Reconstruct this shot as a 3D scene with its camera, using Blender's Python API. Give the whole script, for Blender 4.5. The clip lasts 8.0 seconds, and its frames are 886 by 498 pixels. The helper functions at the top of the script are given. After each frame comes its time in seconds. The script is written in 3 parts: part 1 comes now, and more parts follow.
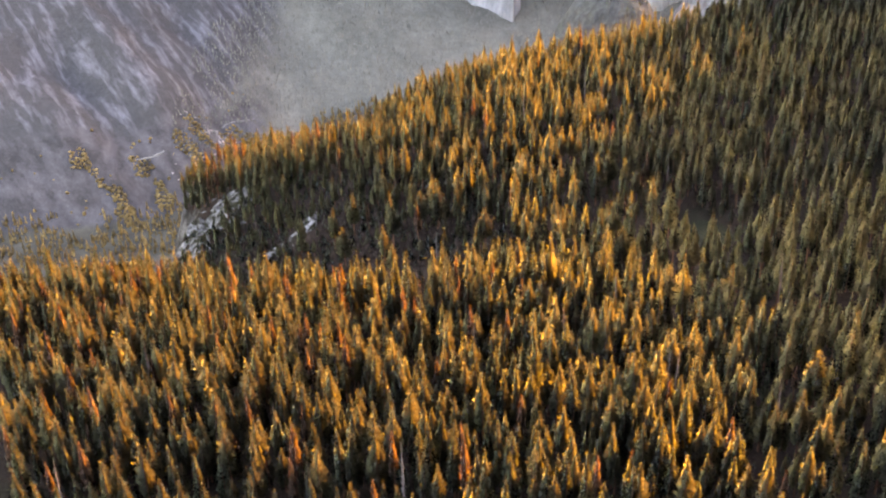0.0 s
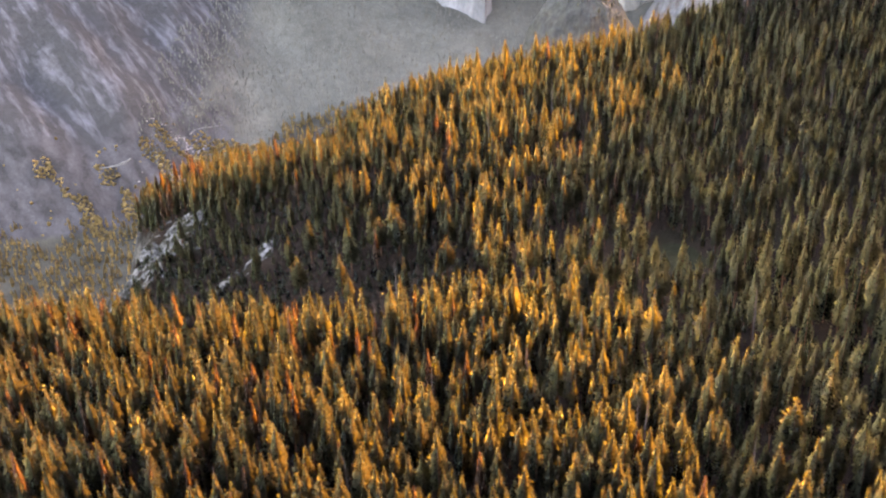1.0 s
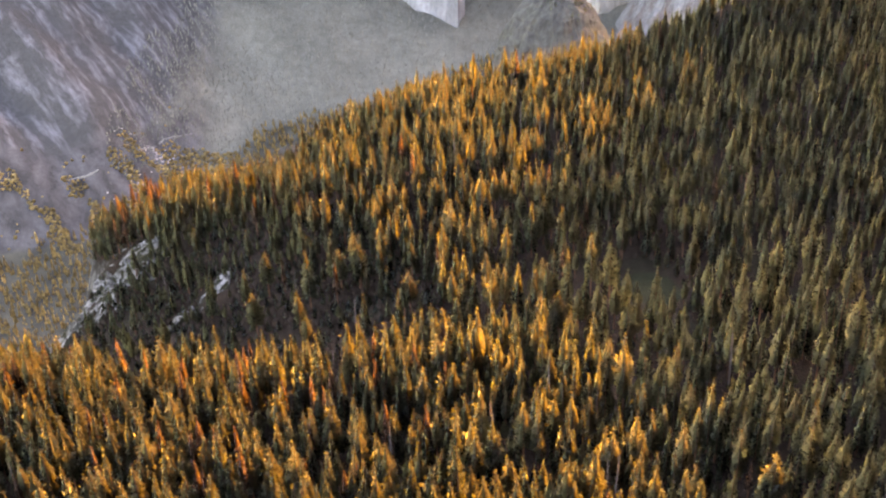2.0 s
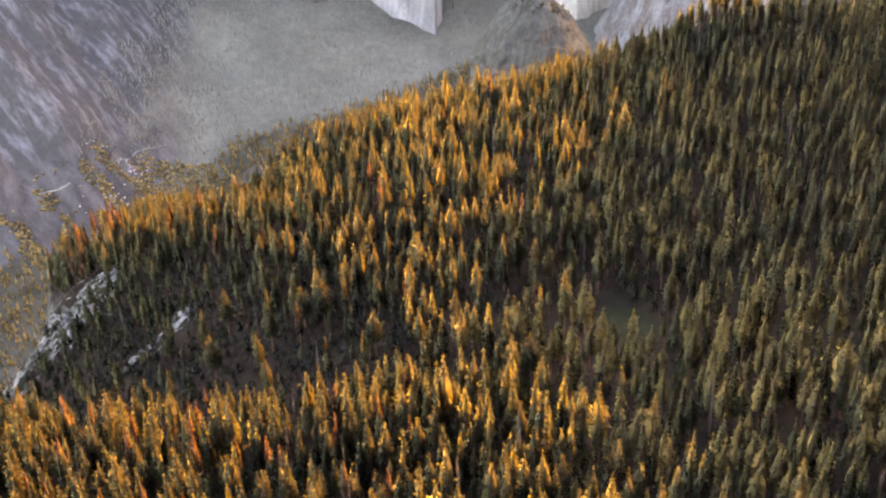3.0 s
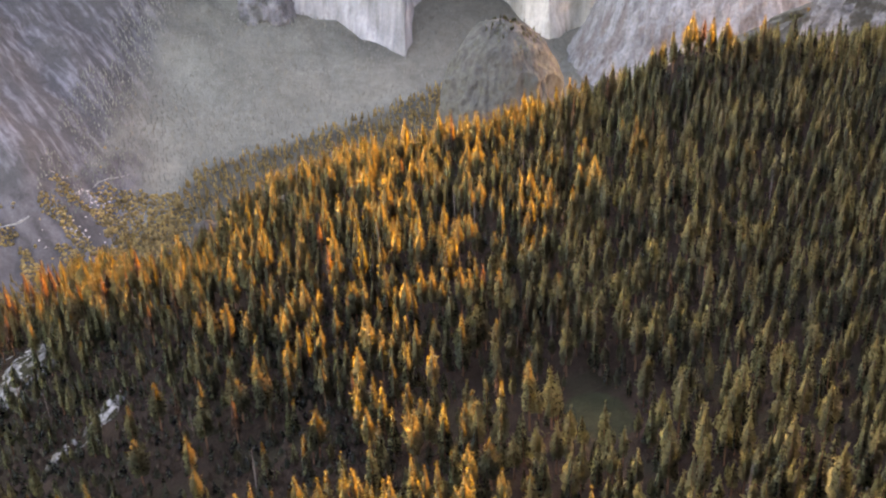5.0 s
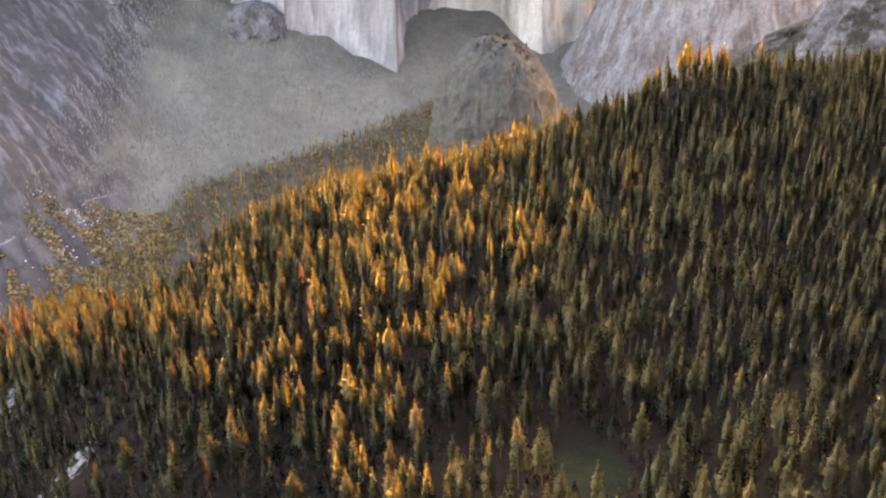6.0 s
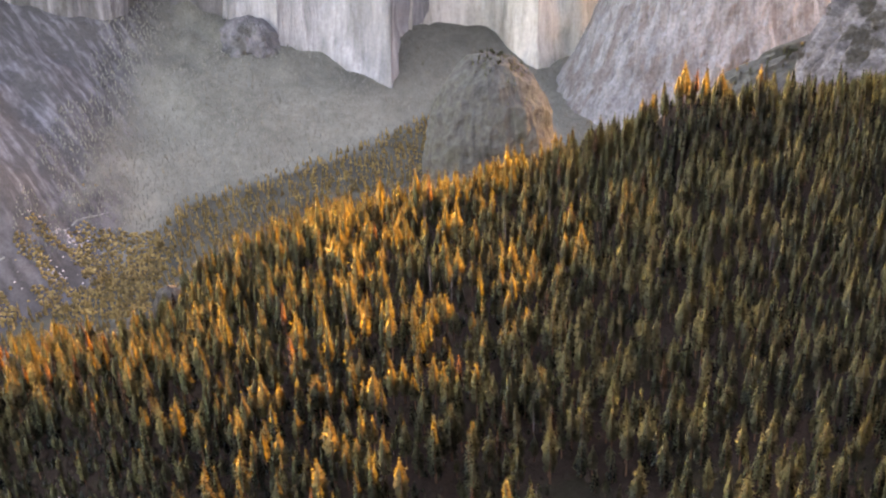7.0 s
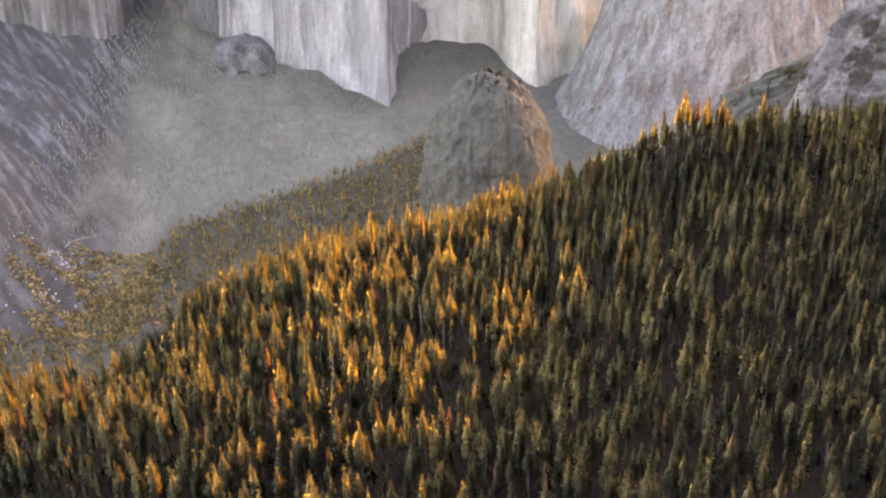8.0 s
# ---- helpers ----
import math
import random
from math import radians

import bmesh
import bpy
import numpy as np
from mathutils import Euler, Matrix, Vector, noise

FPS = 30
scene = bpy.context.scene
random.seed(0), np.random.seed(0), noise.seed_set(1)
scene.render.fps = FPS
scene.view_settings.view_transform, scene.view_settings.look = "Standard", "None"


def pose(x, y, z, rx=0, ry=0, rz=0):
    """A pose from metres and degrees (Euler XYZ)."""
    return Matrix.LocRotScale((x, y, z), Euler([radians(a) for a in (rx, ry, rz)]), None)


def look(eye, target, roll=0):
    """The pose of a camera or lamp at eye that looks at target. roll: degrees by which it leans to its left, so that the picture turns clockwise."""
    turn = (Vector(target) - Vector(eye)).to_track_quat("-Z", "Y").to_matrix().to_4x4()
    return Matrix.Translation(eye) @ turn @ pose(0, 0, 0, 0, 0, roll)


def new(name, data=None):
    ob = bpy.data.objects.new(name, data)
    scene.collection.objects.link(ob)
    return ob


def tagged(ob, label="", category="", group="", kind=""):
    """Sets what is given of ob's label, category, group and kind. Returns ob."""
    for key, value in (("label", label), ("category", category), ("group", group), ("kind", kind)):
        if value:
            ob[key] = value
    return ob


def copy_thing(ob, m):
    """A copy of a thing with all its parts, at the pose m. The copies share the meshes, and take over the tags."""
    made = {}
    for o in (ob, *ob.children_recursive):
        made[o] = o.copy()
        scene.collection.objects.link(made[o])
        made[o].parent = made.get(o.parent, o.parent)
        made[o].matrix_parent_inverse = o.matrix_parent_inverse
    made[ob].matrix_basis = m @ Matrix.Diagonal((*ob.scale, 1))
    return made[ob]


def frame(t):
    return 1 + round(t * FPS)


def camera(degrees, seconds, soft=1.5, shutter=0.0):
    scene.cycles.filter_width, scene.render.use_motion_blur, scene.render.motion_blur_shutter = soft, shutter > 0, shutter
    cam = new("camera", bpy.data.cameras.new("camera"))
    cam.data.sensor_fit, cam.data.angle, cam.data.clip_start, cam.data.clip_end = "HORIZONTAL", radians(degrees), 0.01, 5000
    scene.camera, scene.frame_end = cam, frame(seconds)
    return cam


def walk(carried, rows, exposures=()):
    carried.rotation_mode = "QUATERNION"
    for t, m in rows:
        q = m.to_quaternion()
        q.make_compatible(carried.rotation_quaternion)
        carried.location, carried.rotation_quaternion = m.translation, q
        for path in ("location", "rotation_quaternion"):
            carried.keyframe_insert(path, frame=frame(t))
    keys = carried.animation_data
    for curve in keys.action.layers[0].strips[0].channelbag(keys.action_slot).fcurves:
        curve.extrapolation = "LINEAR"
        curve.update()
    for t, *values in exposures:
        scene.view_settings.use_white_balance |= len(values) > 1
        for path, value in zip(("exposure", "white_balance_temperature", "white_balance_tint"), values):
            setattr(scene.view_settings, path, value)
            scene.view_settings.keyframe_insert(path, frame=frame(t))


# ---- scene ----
cam = camera(40.7, 8.0, soft=2.2)
METRES, EYE, TILT, LEAN, TURN = 280.0, 1200.0, -31.0, 0.0, 0.0
ROWS = [
    (0.0, 0.0, 0.0, 0.0, 0.0, 0.0, -0.0),
    (0.5, 0.0177, 0.0562, 0.0328, -0.54, -0.07, 0.36),
    (1.0, 0.0352, 0.1117, 0.0659, -1.09, -0.16, 0.71),
    (1.5, 0.0528, 0.1664, 0.0986, -1.62, -0.22, 1.06),
    (3.0, 0.1056, 0.3264, 0.1942, -2.93, -0.14, 1.92),
    (3.5, 0.1221, 0.3788, 0.2263, -3.3, -0.11, 2.18),
    (4.0, 0.138, 0.4303, 0.2578, -3.59, -0.02, 2.4),
    (4.5, 0.1536, 0.4817, 0.2891, -3.8, 0.13, 2.58),
    (6.0, 0.1969, 0.6321, 0.3805, -4.2, 0.82, 2.9),
    (6.5, 0.2116, 0.6814, 0.4106, -4.27, 1.03, 3.0),
    (7.0, 0.226, 0.7307, 0.4407, -4.32, 1.31, 3.09),
    (7.5, 0.2402, 0.7796, 0.4702, -4.34, 1.63, 3.15),
    (8.0, 0.2548, 0.8282, 0.4989, -4.3, 1.94, 3.18),
]
walk(cam, [(t, pose(0, 0, EYE, TILT, LEAN, TURN) @ pose(METRES * x, METRES * y, METRES * z, 90 + pitch, roll, yaw)) for t, x, y, z, yaw, pitch, roll in ROWS],
     exposures=[(0.0, 4.9, 7950.0, 35.0), (8.0, 4.82, 8400.0, 37.0)])

# ---- sky and sun ----
SUN_AZ, SUN_EL = 49.0, 6.0          # degrees to the right of straight ahead, degrees above the horizon
sun_dir = Vector((math.sin(radians(SUN_AZ)) * math.cos(radians(SUN_EL)), math.cos(radians(SUN_AZ)) * math.cos(radians(SUN_EL)), math.sin(radians(SUN_EL))))
world = bpy.data.worlds.new("world")
scene.world = world
world.use_nodes = True
sky = world.node_tree.nodes.new("ShaderNodeTexSky")
sky.sky_type, sky.sun_disc = "NISHITA", False
sky.sun_elevation, sky.sun_rotation = radians(SUN_EL), radians(SUN_AZ)
sky.air_density, sky.dust_density = 1.0, 2.0
world.node_tree.nodes["Background"].inputs["Strength"].default_value = 0.15
world.node_tree.links.new(sky.outputs["Color"], world.node_tree.nodes["Background"].inputs["Color"])
sun = new("sun", bpy.data.lights.new("sun", "SUN"))
sun.data.energy, sun.data.angle, sun.data.color = 3.9, radians(0.6), (1.0, 0.435, 0.035)
sun.matrix_world = look(sun_dir * 3000 + Vector((0, 0, 1000)), (0, 0, 1000))


# ---- materials ----
def material(name, low, high, scale=1.0, stretch=(1, 1, 1), rough=0.9, fine=0.0, fine_low=0.75, bump=0.0, bump_scale=2.0, patch=None,
             patch_scale=0.1, patch_at=(0.5, 0.6), glow_through=0.0, through_tint=(1.0, 0.8, 0.3), island=0.0, turn=0.0, contrast=(0.35, 0.65), zones=(), streak=0.0, leafy=False):
    """Two tones mixed by a coarse noise, a fine grain on top, an optional third tone in patches, and optional light passing through leaves."""
    m = bpy.data.materials.new(name)
    m.use_nodes = True
    n, k = m.node_tree.nodes, m.node_tree.links.new
    bsdf = n["Principled BSDF"]
    bsdf.inputs["Roughness"].default_value = rough
    bsdf.inputs["Specular IOR Level"].default_value = 0.05
    geo = n.new("ShaderNodeNewGeometry")
    mp = n.new("ShaderNodeMapping")
    mp.vector_type = "TEXTURE"
    mp.inputs["Rotation"].default_value = (0, 0, -radians(turn))
    mp.inputs["Scale"].default_value = [1 / q for q in stretch]
    k(geo.outputs["Position"], mp.inputs["Vector"])

    def noise_tex(s, detail=6.0, source=mp.outputs["Vector"]):
        t = n.new("ShaderNodeTexNoise")
        t.inputs["Scale"].default_value, t.inputs["Detail"].default_value, t.inputs["Roughness"].default_value = s, detail, 0.6
        k(source, t.inputs["Vector"])
        return t.outputs["Fac"]

    def ramp(source, a, b):
        r = n.new("ShaderNodeMapRange")
        r.inputs["From Min"].default_value, r.inputs["From Max"].default_value = a, b
        k(source, r.inputs["Value"])
        return r.outputs["Result"]

    def mix(fac, a, b, blend="MIX"):
        x = n.new("ShaderNodeMix")
        x.data_type, x.blend_type = "RGBA", blend
        if isinstance(fac, float):
            x.inputs[0].default_value = fac
        else:
            k(fac, x.inputs[0])
        for socket, value in ((x.inputs[6], a), (x.inputs[7], b)):
            if isinstance(value, tuple):
                socket.default_value = (*value, 1)
            else:
                k(value, socket)
        return x.outputs[2]

    colour = mix(ramp(noise_tex(scale), *contrast), low, high)
    if patch:
        colour = mix(ramp(noise_tex(patch_scale, 8.0), *patch_at), colour, patch)
    for zone_name, z_low, z_high, z_scale, z_stretch, z_turn, z_fine, z_cut in zones:
        zmp = n.new("ShaderNodeMapping")
        zmp.vector_type = "TEXTURE"
        zmp.inputs["Rotation"].default_value, zmp.inputs["Scale"].default_value = (0, 0, -radians(z_turn)), [1 / q for q in z_stretch]
        k(geo.outputs["Position"], zmp.inputs["Vector"])
        grain = ramp(noise_tex(z_fine, 5.0, geo.outputs["Position"]), 0.3, 0.7)
        inner = mix(ramp(noise_tex(z_scale, 8.0, zmp.outputs["Vector"]), *z_cut), z_low, z_high)
        inner = mix(grain, mix(1.0, inner, (0.72,) * 3, "MULTIPLY"), inner)
        at = n.new("ShaderNodeAttribute")
        at.attribute_name = zone_name
        ragged = n.new("ShaderNodeMath")
        ragged.operation = "MULTIPLY_ADD"
        k(noise_tex(0.03, 6.0, geo.outputs["Position"]), ragged.inputs[0])
        ragged.inputs[1].default_value = 0.6
        k(at.outputs["Fac"], ragged.inputs[2])
        colour = mix(ramp(ragged.outputs["Value"], 0.62, 0.98), colour, inner)
    if streak:
        tall_mp = n.new("ShaderNodeMapping")
        tall_mp.inputs["Scale"].default_value = (1, 1, 0.07)
        k(geo.outputs["Position"], tall_mp.inputs["Vector"])
        colour = mix(ramp(noise_tex(0.09, 5.0, tall_mp.outputs["Vector"]), 0.36, 0.5), mix(1.0, colour, (streak,) * 3, "MULTIPLY"), colour)
    if fine:
        colour = mix(ramp(noise_tex(fine, 4.0, geo.outputs["Position"]), 0.3, 0.7), mix(1.0, colour, (fine_low,) * 3, "MULTIPLY"), colour)
    if island:
        colour = mix(ramp(geo.outputs["Random Per Island"], 0.0, 1.0), mix(1.0, colour, (1 - island,) * 3, "MULTIPLY"), mix(1.0, colour, (1 + island,) * 3, "MULTIPLY"))
    k(colour, bsdf.inputs["Base Color"])
    if bump:
        b = n.new("ShaderNodeBump")
        b.inputs["Strength"].default_value, b.inputs["Distance"].default_value = bump, 1.0 / bump_scale
        k(noise_tex(bump_scale, 8.0), b.inputs["Height"])
        k(b.outputs["Normal"], bsdf.inputs["Normal"])
    if leafy:
        facing, turned = n.new("ShaderNodeAttribute"), n.new("ShaderNodeVectorTransform")
        facing.attribute_name = "leaf_facing"
        turned.vector_type, turned.convert_from, turned.convert_to = "NORMAL", "OBJECT", "WORLD"
        k(facing.outputs["Vector"], turned.inputs["Vector"])
        k(turned.outputs["Vector"], bsdf.inputs["Normal"])
    if glow_through:
        tr, mx = n.new("ShaderNodeBsdfTranslucent"), n.new("ShaderNodeMixShader")
        k(mix(1.0, colour, through_tint, "MULTIPLY"), tr.inputs["Color"])
        mx.inputs["Fac"].default_value = glow_through
        if leafy:
            k(turned.outputs["Vector"], tr.inputs["Normal"])
        k(bsdf.outputs["BSDF"], mx.inputs[1])
        k(tr.outputs["BSDF"], mx.inputs[2])
        surface = mx.outputs["Shader"]
        if leafy:
            gap, porous = n.new("ShaderNodeBsdfTransparent"), n.new("ShaderNodeMixShader")
            porous.inputs["Fac"].default_value = 0.18
            k(surface, porous.inputs[1])
            k(gap.outputs["BSDF"], porous.inputs[2])
            surface = porous.outputs["Shader"]
        k(surface, n["Material Output"].inputs["Surface"])
    return m


THROUGH = (4.0, 4.1, 2.3)
needles = [
    material("needles_green", (0.032, 0.0375, 0.036), (0.05, 0.057, 0.053), 0.12, fine=0.9, fine_low=0.5, glow_through=0.6, through_tint=THROUGH, island=0.1, leafy=True),
    material("needles_olive", (0.038, 0.041, 0.037), (0.061, 0.063, 0.055), 0.12, fine=0.9, fine_low=0.5, glow_through=0.6, through_tint=THROUGH, island=0.1, leafy=True),
    material("needles_dark", (0.028, 0.0325, 0.032), (0.043, 0.049, 0.047), 0.12, fine=0.9, fine_low=0.5, glow_through=0.6, through_tint=THROUGH, island=0.1, leafy=True),
    material("needles_rust", (0.06, 0.044, 0.034), (0.095, 0.066, 0.05), 0.15, fine=1.3, fine_low=0.75, glow_through=0.45, through_tint=(1.9, 1.6, 1.25), island=0.15, leafy=True),
    material("bark", (0.07, 0.04, 0.025), (0.14, 0.075, 0.045), 0.8, (1, 1, 0.2), fine=6.0),
    material("grey_wood", (0.085, 0.07, 0.062), (0.15, 0.122, 0.108), 0.8, (1, 1, 0.2), fine=6.0),
    # brown shrubs, with the gully's shade added to their base colour
    material("brown_shade_brush", (0.022, 0.016, 0.012), (0.038, 0.027, 0.02), 0.2, fine=1.2, fine_low=0.5, island=0.3, leafy=True),
]
# Missing valley sunlight is put into this golden tone, its lit-and-shaded spread too.
valley_sun_leaf = material("valley_sun_leaves", (0.085, 0.067, 0.035), (0.2, 0.153, 0.072), 0.03, glow_through=0.4, through_tint=(2.4, 1.8, 0.8), island=0.5)
GREEN, OLIVE, DARK, RUST, BARK, GREY, BRUSH = range(7)
granite = material("granite", (0.096, 0.094, 0.091), (0.26, 0.256, 0.255), 0.09, (1, 1, 0.6), fine=0.5, fine_low=0.32, bump=1.0, bump_scale=0.3, patch=(0.026, 0.026, 0.016), patch_scale=0.14, patch_at=(0.47, 0.53), contrast=(0.42, 0.6))
cliff_rock = material("cliff_granite", (0.055, 0.053, 0.05), (0.2, 0.195, 0.19), 0.09, (1, 1, 0.6), fine=0.45, fine_low=0.45, bump=1.0, bump_scale=0.3, patch=(0.026, 0.026, 0.018), patch_scale=0.12, patch_at=(0.46, 0.54), contrast=(0.42, 0.6))
wall_rock = material("wall_granite", (0.178, 0.18, 0.194), (0.312, 0.314, 0.332), 0.03, (1, 1, 0.16), fine=0.11, fine_low=0.8, bump=0.9, bump_scale=0.09, patch=(0.158, 0.16, 0.168), patch_scale=0.022, patch_at=(0.52, 0.66), streak=0.86)
# The recess's shade is painted in as darker granite; the spur shares it.
recess_shade_rock = material("recess_shade_granite", (0.085, 0.083, 0.088), (0.15, 0.147, 0.155), 0.03, (1, 1, 0.3), fine=0.11, fine_low=0.75, bump=0.9, bump_scale=0.09, patch=(0.07, 0.07, 0.066), patch_scale=0.02, streak=0.8)
# Haze before the far wall is painted in as a paler base colour.
hazed_rock = material("far_hazed_granite", (0.39, 0.386, 0.366), (0.52, 0.51, 0.487), 0.02, (1, 1, 0.2), fine=0.09, fine_low=0.8, bump=0.7, bump_scale=0.08, patch=(0.34, 0.34, 0.312), patch_scale=0.012, patch_at=(0.46, 0.6), streak=0.85)
# Left wall's shade is put into a darker base tone; stains and streaks on top.
shade_toned_rock = material("shade_toned_granite", (0.082, 0.08, 0.087), (0.19, 0.187, 0.202), 0.035, (1, 1, 0.14), fine=0.11, fine_low=0.75, bump=0.9, bump_scale=0.09, patch=(0.078, 0.077, 0.078), patch_scale=0.016, patch_at=(0.47, 0.6), streak=0.72)
dome_rock = material("dome_granite", (0.052, 0.052, 0.049), (0.122, 0.121, 0.115), 0.03, (1, 1, 0.4), fine=0.1, fine_low=0.65, bump=0.8, bump_scale=0.08, patch=(0.050, 0.053, 0.040), patch_scale=0.03, patch_at=(0.46, 0.72), streak=0.75)
outcrop_rock = material("outcrop_granite", (0.035, 0.032, 0.03), (0.085, 0.077, 0.07), 0.15, (1, 1, 0.5), fine=0.6, fine_low=0.6, bump=1.0, bump_scale=0.4, patch=(0.02, 0.02, 0.013), patch_scale=0.12)
buttress_rock = material("buttress_granite", (0.15, 0.151, 0.16), (0.252, 0.253, 0.266), 0.035, (1, 1, 0.25), fine=0.13, fine_low=0.65, bump=1.0, bump_scale=0.1, patch=(0.15, 0.136, 0.134), patch_scale=0.022, patch_at=(0.5, 0.6), streak=0.74)
peak_rock = material("peak_granite", (0.085, 0.078, 0.082), (0.215, 0.202, 0.21), 0.045, (0.6, 1, 1), fine=0.18, fine_low=0.55, bump=1.0, bump_scale=0.12, patch=(0.07, 0.064, 0.056), patch_scale=0.035, patch_at=(0.5, 0.58), turn=40)
ZONES = [
    ("valley_zone", (0.066, 0.062, 0.05), (0.105, 0.099, 0.079), 0.02, (1, 1, 1), 0, 0.15, (0.4, 0.62)),
    # wooded slopes: base colour greyed and lightened to stand in for haze
    ("hazed_wood_zone", (0.132, 0.131, 0.114), (0.19, 0.188, 0.163), 0.006, (1, 1, 1), 0, 0.06, (0.35, 0.7)),
    ("rock_zone", (0.066, 0.064, 0.065), (0.148, 0.142, 0.156), 0.055, (0.16, 1, 0.4), 54, 0.07, (0.48, 0.66)),
    ("scree_zone", (0.055, 0.052, 0.053), (0.112, 0.105, 0.111), 0.03, (0.12, 1, 1), 54, 0.2, (0.4, 0.62)),
    ("meadow_zone", (0.014, 0.017, 0.009), (0.022, 0.025, 0.013), 0.08, (1, 1, 1), 0, 0.6, (0.4, 0.6)),
    ("cliff_zone", (0.03, 0.029, 0.027), (0.13, 0.127, 0.123), 0.07, (1, 1, 1), 0, 0.4, (0.45, 0.6)),
]
soil = material("mountain_ground", (0.015, 0.0105, 0.008), (0.027, 0.0185, 0.014), 0.06, fine=0.9, fine_low=0.5, bump=0.8, bump_scale=0.5, patch=(0.018, 0.0155, 0.01), patch_scale=0.03, zones=ZONES)


# ---- terrain ----
def grid_hash(ix, iy, seed):
    h = (ix.astype(np.int64) * 374761393 + iy.astype(np.int64) * 668265263 + seed * 974634777) & 0x7FFFFFFF
    h = ((h ^ (h >> 13)) * 1274126177) & 0x7FFFFFFF
    return ((h ^ (h >> 16)) & 0xFFFFFF) / float(0xFFFFFF)


def smooth_noise(x, y, seed=0):
    """Value noise in -1 to 1, one cell a unit."""
    ix, iy = np.floor(x), np.floor(y)
    fx, fy = x - ix, y - iy
    fx, fy = fx * fx * (3 - 2 * fx), fy * fy * (3 - 2 * fy)
    a, b = grid_hash(ix, iy, seed), grid_hash(ix + 1, iy, seed)
    c, d = grid_hash(ix, iy + 1, seed), grid_hash(ix + 1, iy + 1, seed)
    return 2 * ((a * (1 - fx) + b * fx) * (1 - fy) + (c * (1 - fx) + d * fx) * fy) - 1


def fbm(x, y, size, octaves=4, seed=0):
    total, amount = 0.0, 1.0
    for o in range(octaves):
        total = total + amount * smooth_noise(x / size * 2 ** o, y / size * 2 ** o, seed + o)
        amount *= 0.5
    return total


def soft_pos(v, w):
    """A rounded max(v, 0)."""
    return w * np.logaddexp(0, v / w)


def step(a, b, v):
    t = np.clip((v - a) / (b - a), 0, 1)
    return t * t * (3 - 2 * t)


FOOT = [(-2700, 1800), (-1300, 1930), (-880, 2000), (-600, 2050), (-430, 2150), (-320, 2300), (-260, 2470), (60, 2650), (400, 2900), (1000, 3400), (2700, 4300)]


def past_foot(x, y):
    """Signed distance beyond the line where the north side of the valley begins to rise."""
    best, sign = np.full(np.shape(x), 1e9), np.ones(np.shape(x))
    for (ax, ay), (bx, by) in zip(FOOT, FOOT[1:]):
        dx, dy = bx - ax, by - ay
        t = np.clip(((x - ax) * dx + (y - ay) * dy) / (dx * dx + dy * dy), 0, 1)
        px, py = x - ax - t * dx, y - ay - t * dy
        d = np.hypot(px, py)
        closer = d < best
        best, sign = np.where(closer, d, best), np.where(closer, np.where(dx * py - dy * px > 0, 1.0, -1.0), sign)
    return best * sign


def unseen_shade_hill(x, y):
    """A steep unseen hill, added east of the plateau to keep the low sun off its right half: a ridge line with falling
    sides.
    """
    t = np.clip(((x - HILL_A[0]) * (HILL_B[0] - HILL_A[0]) + (y - HILL_A[1]) * (HILL_B[1] - HILL_A[1])) / ((HILL_B[0] - HILL_A[0]) ** 2 + (HILL_B[1] - HILL_A[1]) ** 2), 0, 1)
    d = np.hypot(x - HILL_A[0] - t * (HILL_B[0] - HILL_A[0]), y - HILL_A[1] - t * (HILL_B[1] - HILL_A[1]))
    return HILL_TOP + HILL_RISE * t - 2.6 * soft_pos(d - 15, 8)


# ridge line of the added hill, set by where its shadow should fall
HILL_A, HILL_B, HILL_TOP, HILL_RISE = (822, 1356), (1028, 1034), 962.0, 90.0


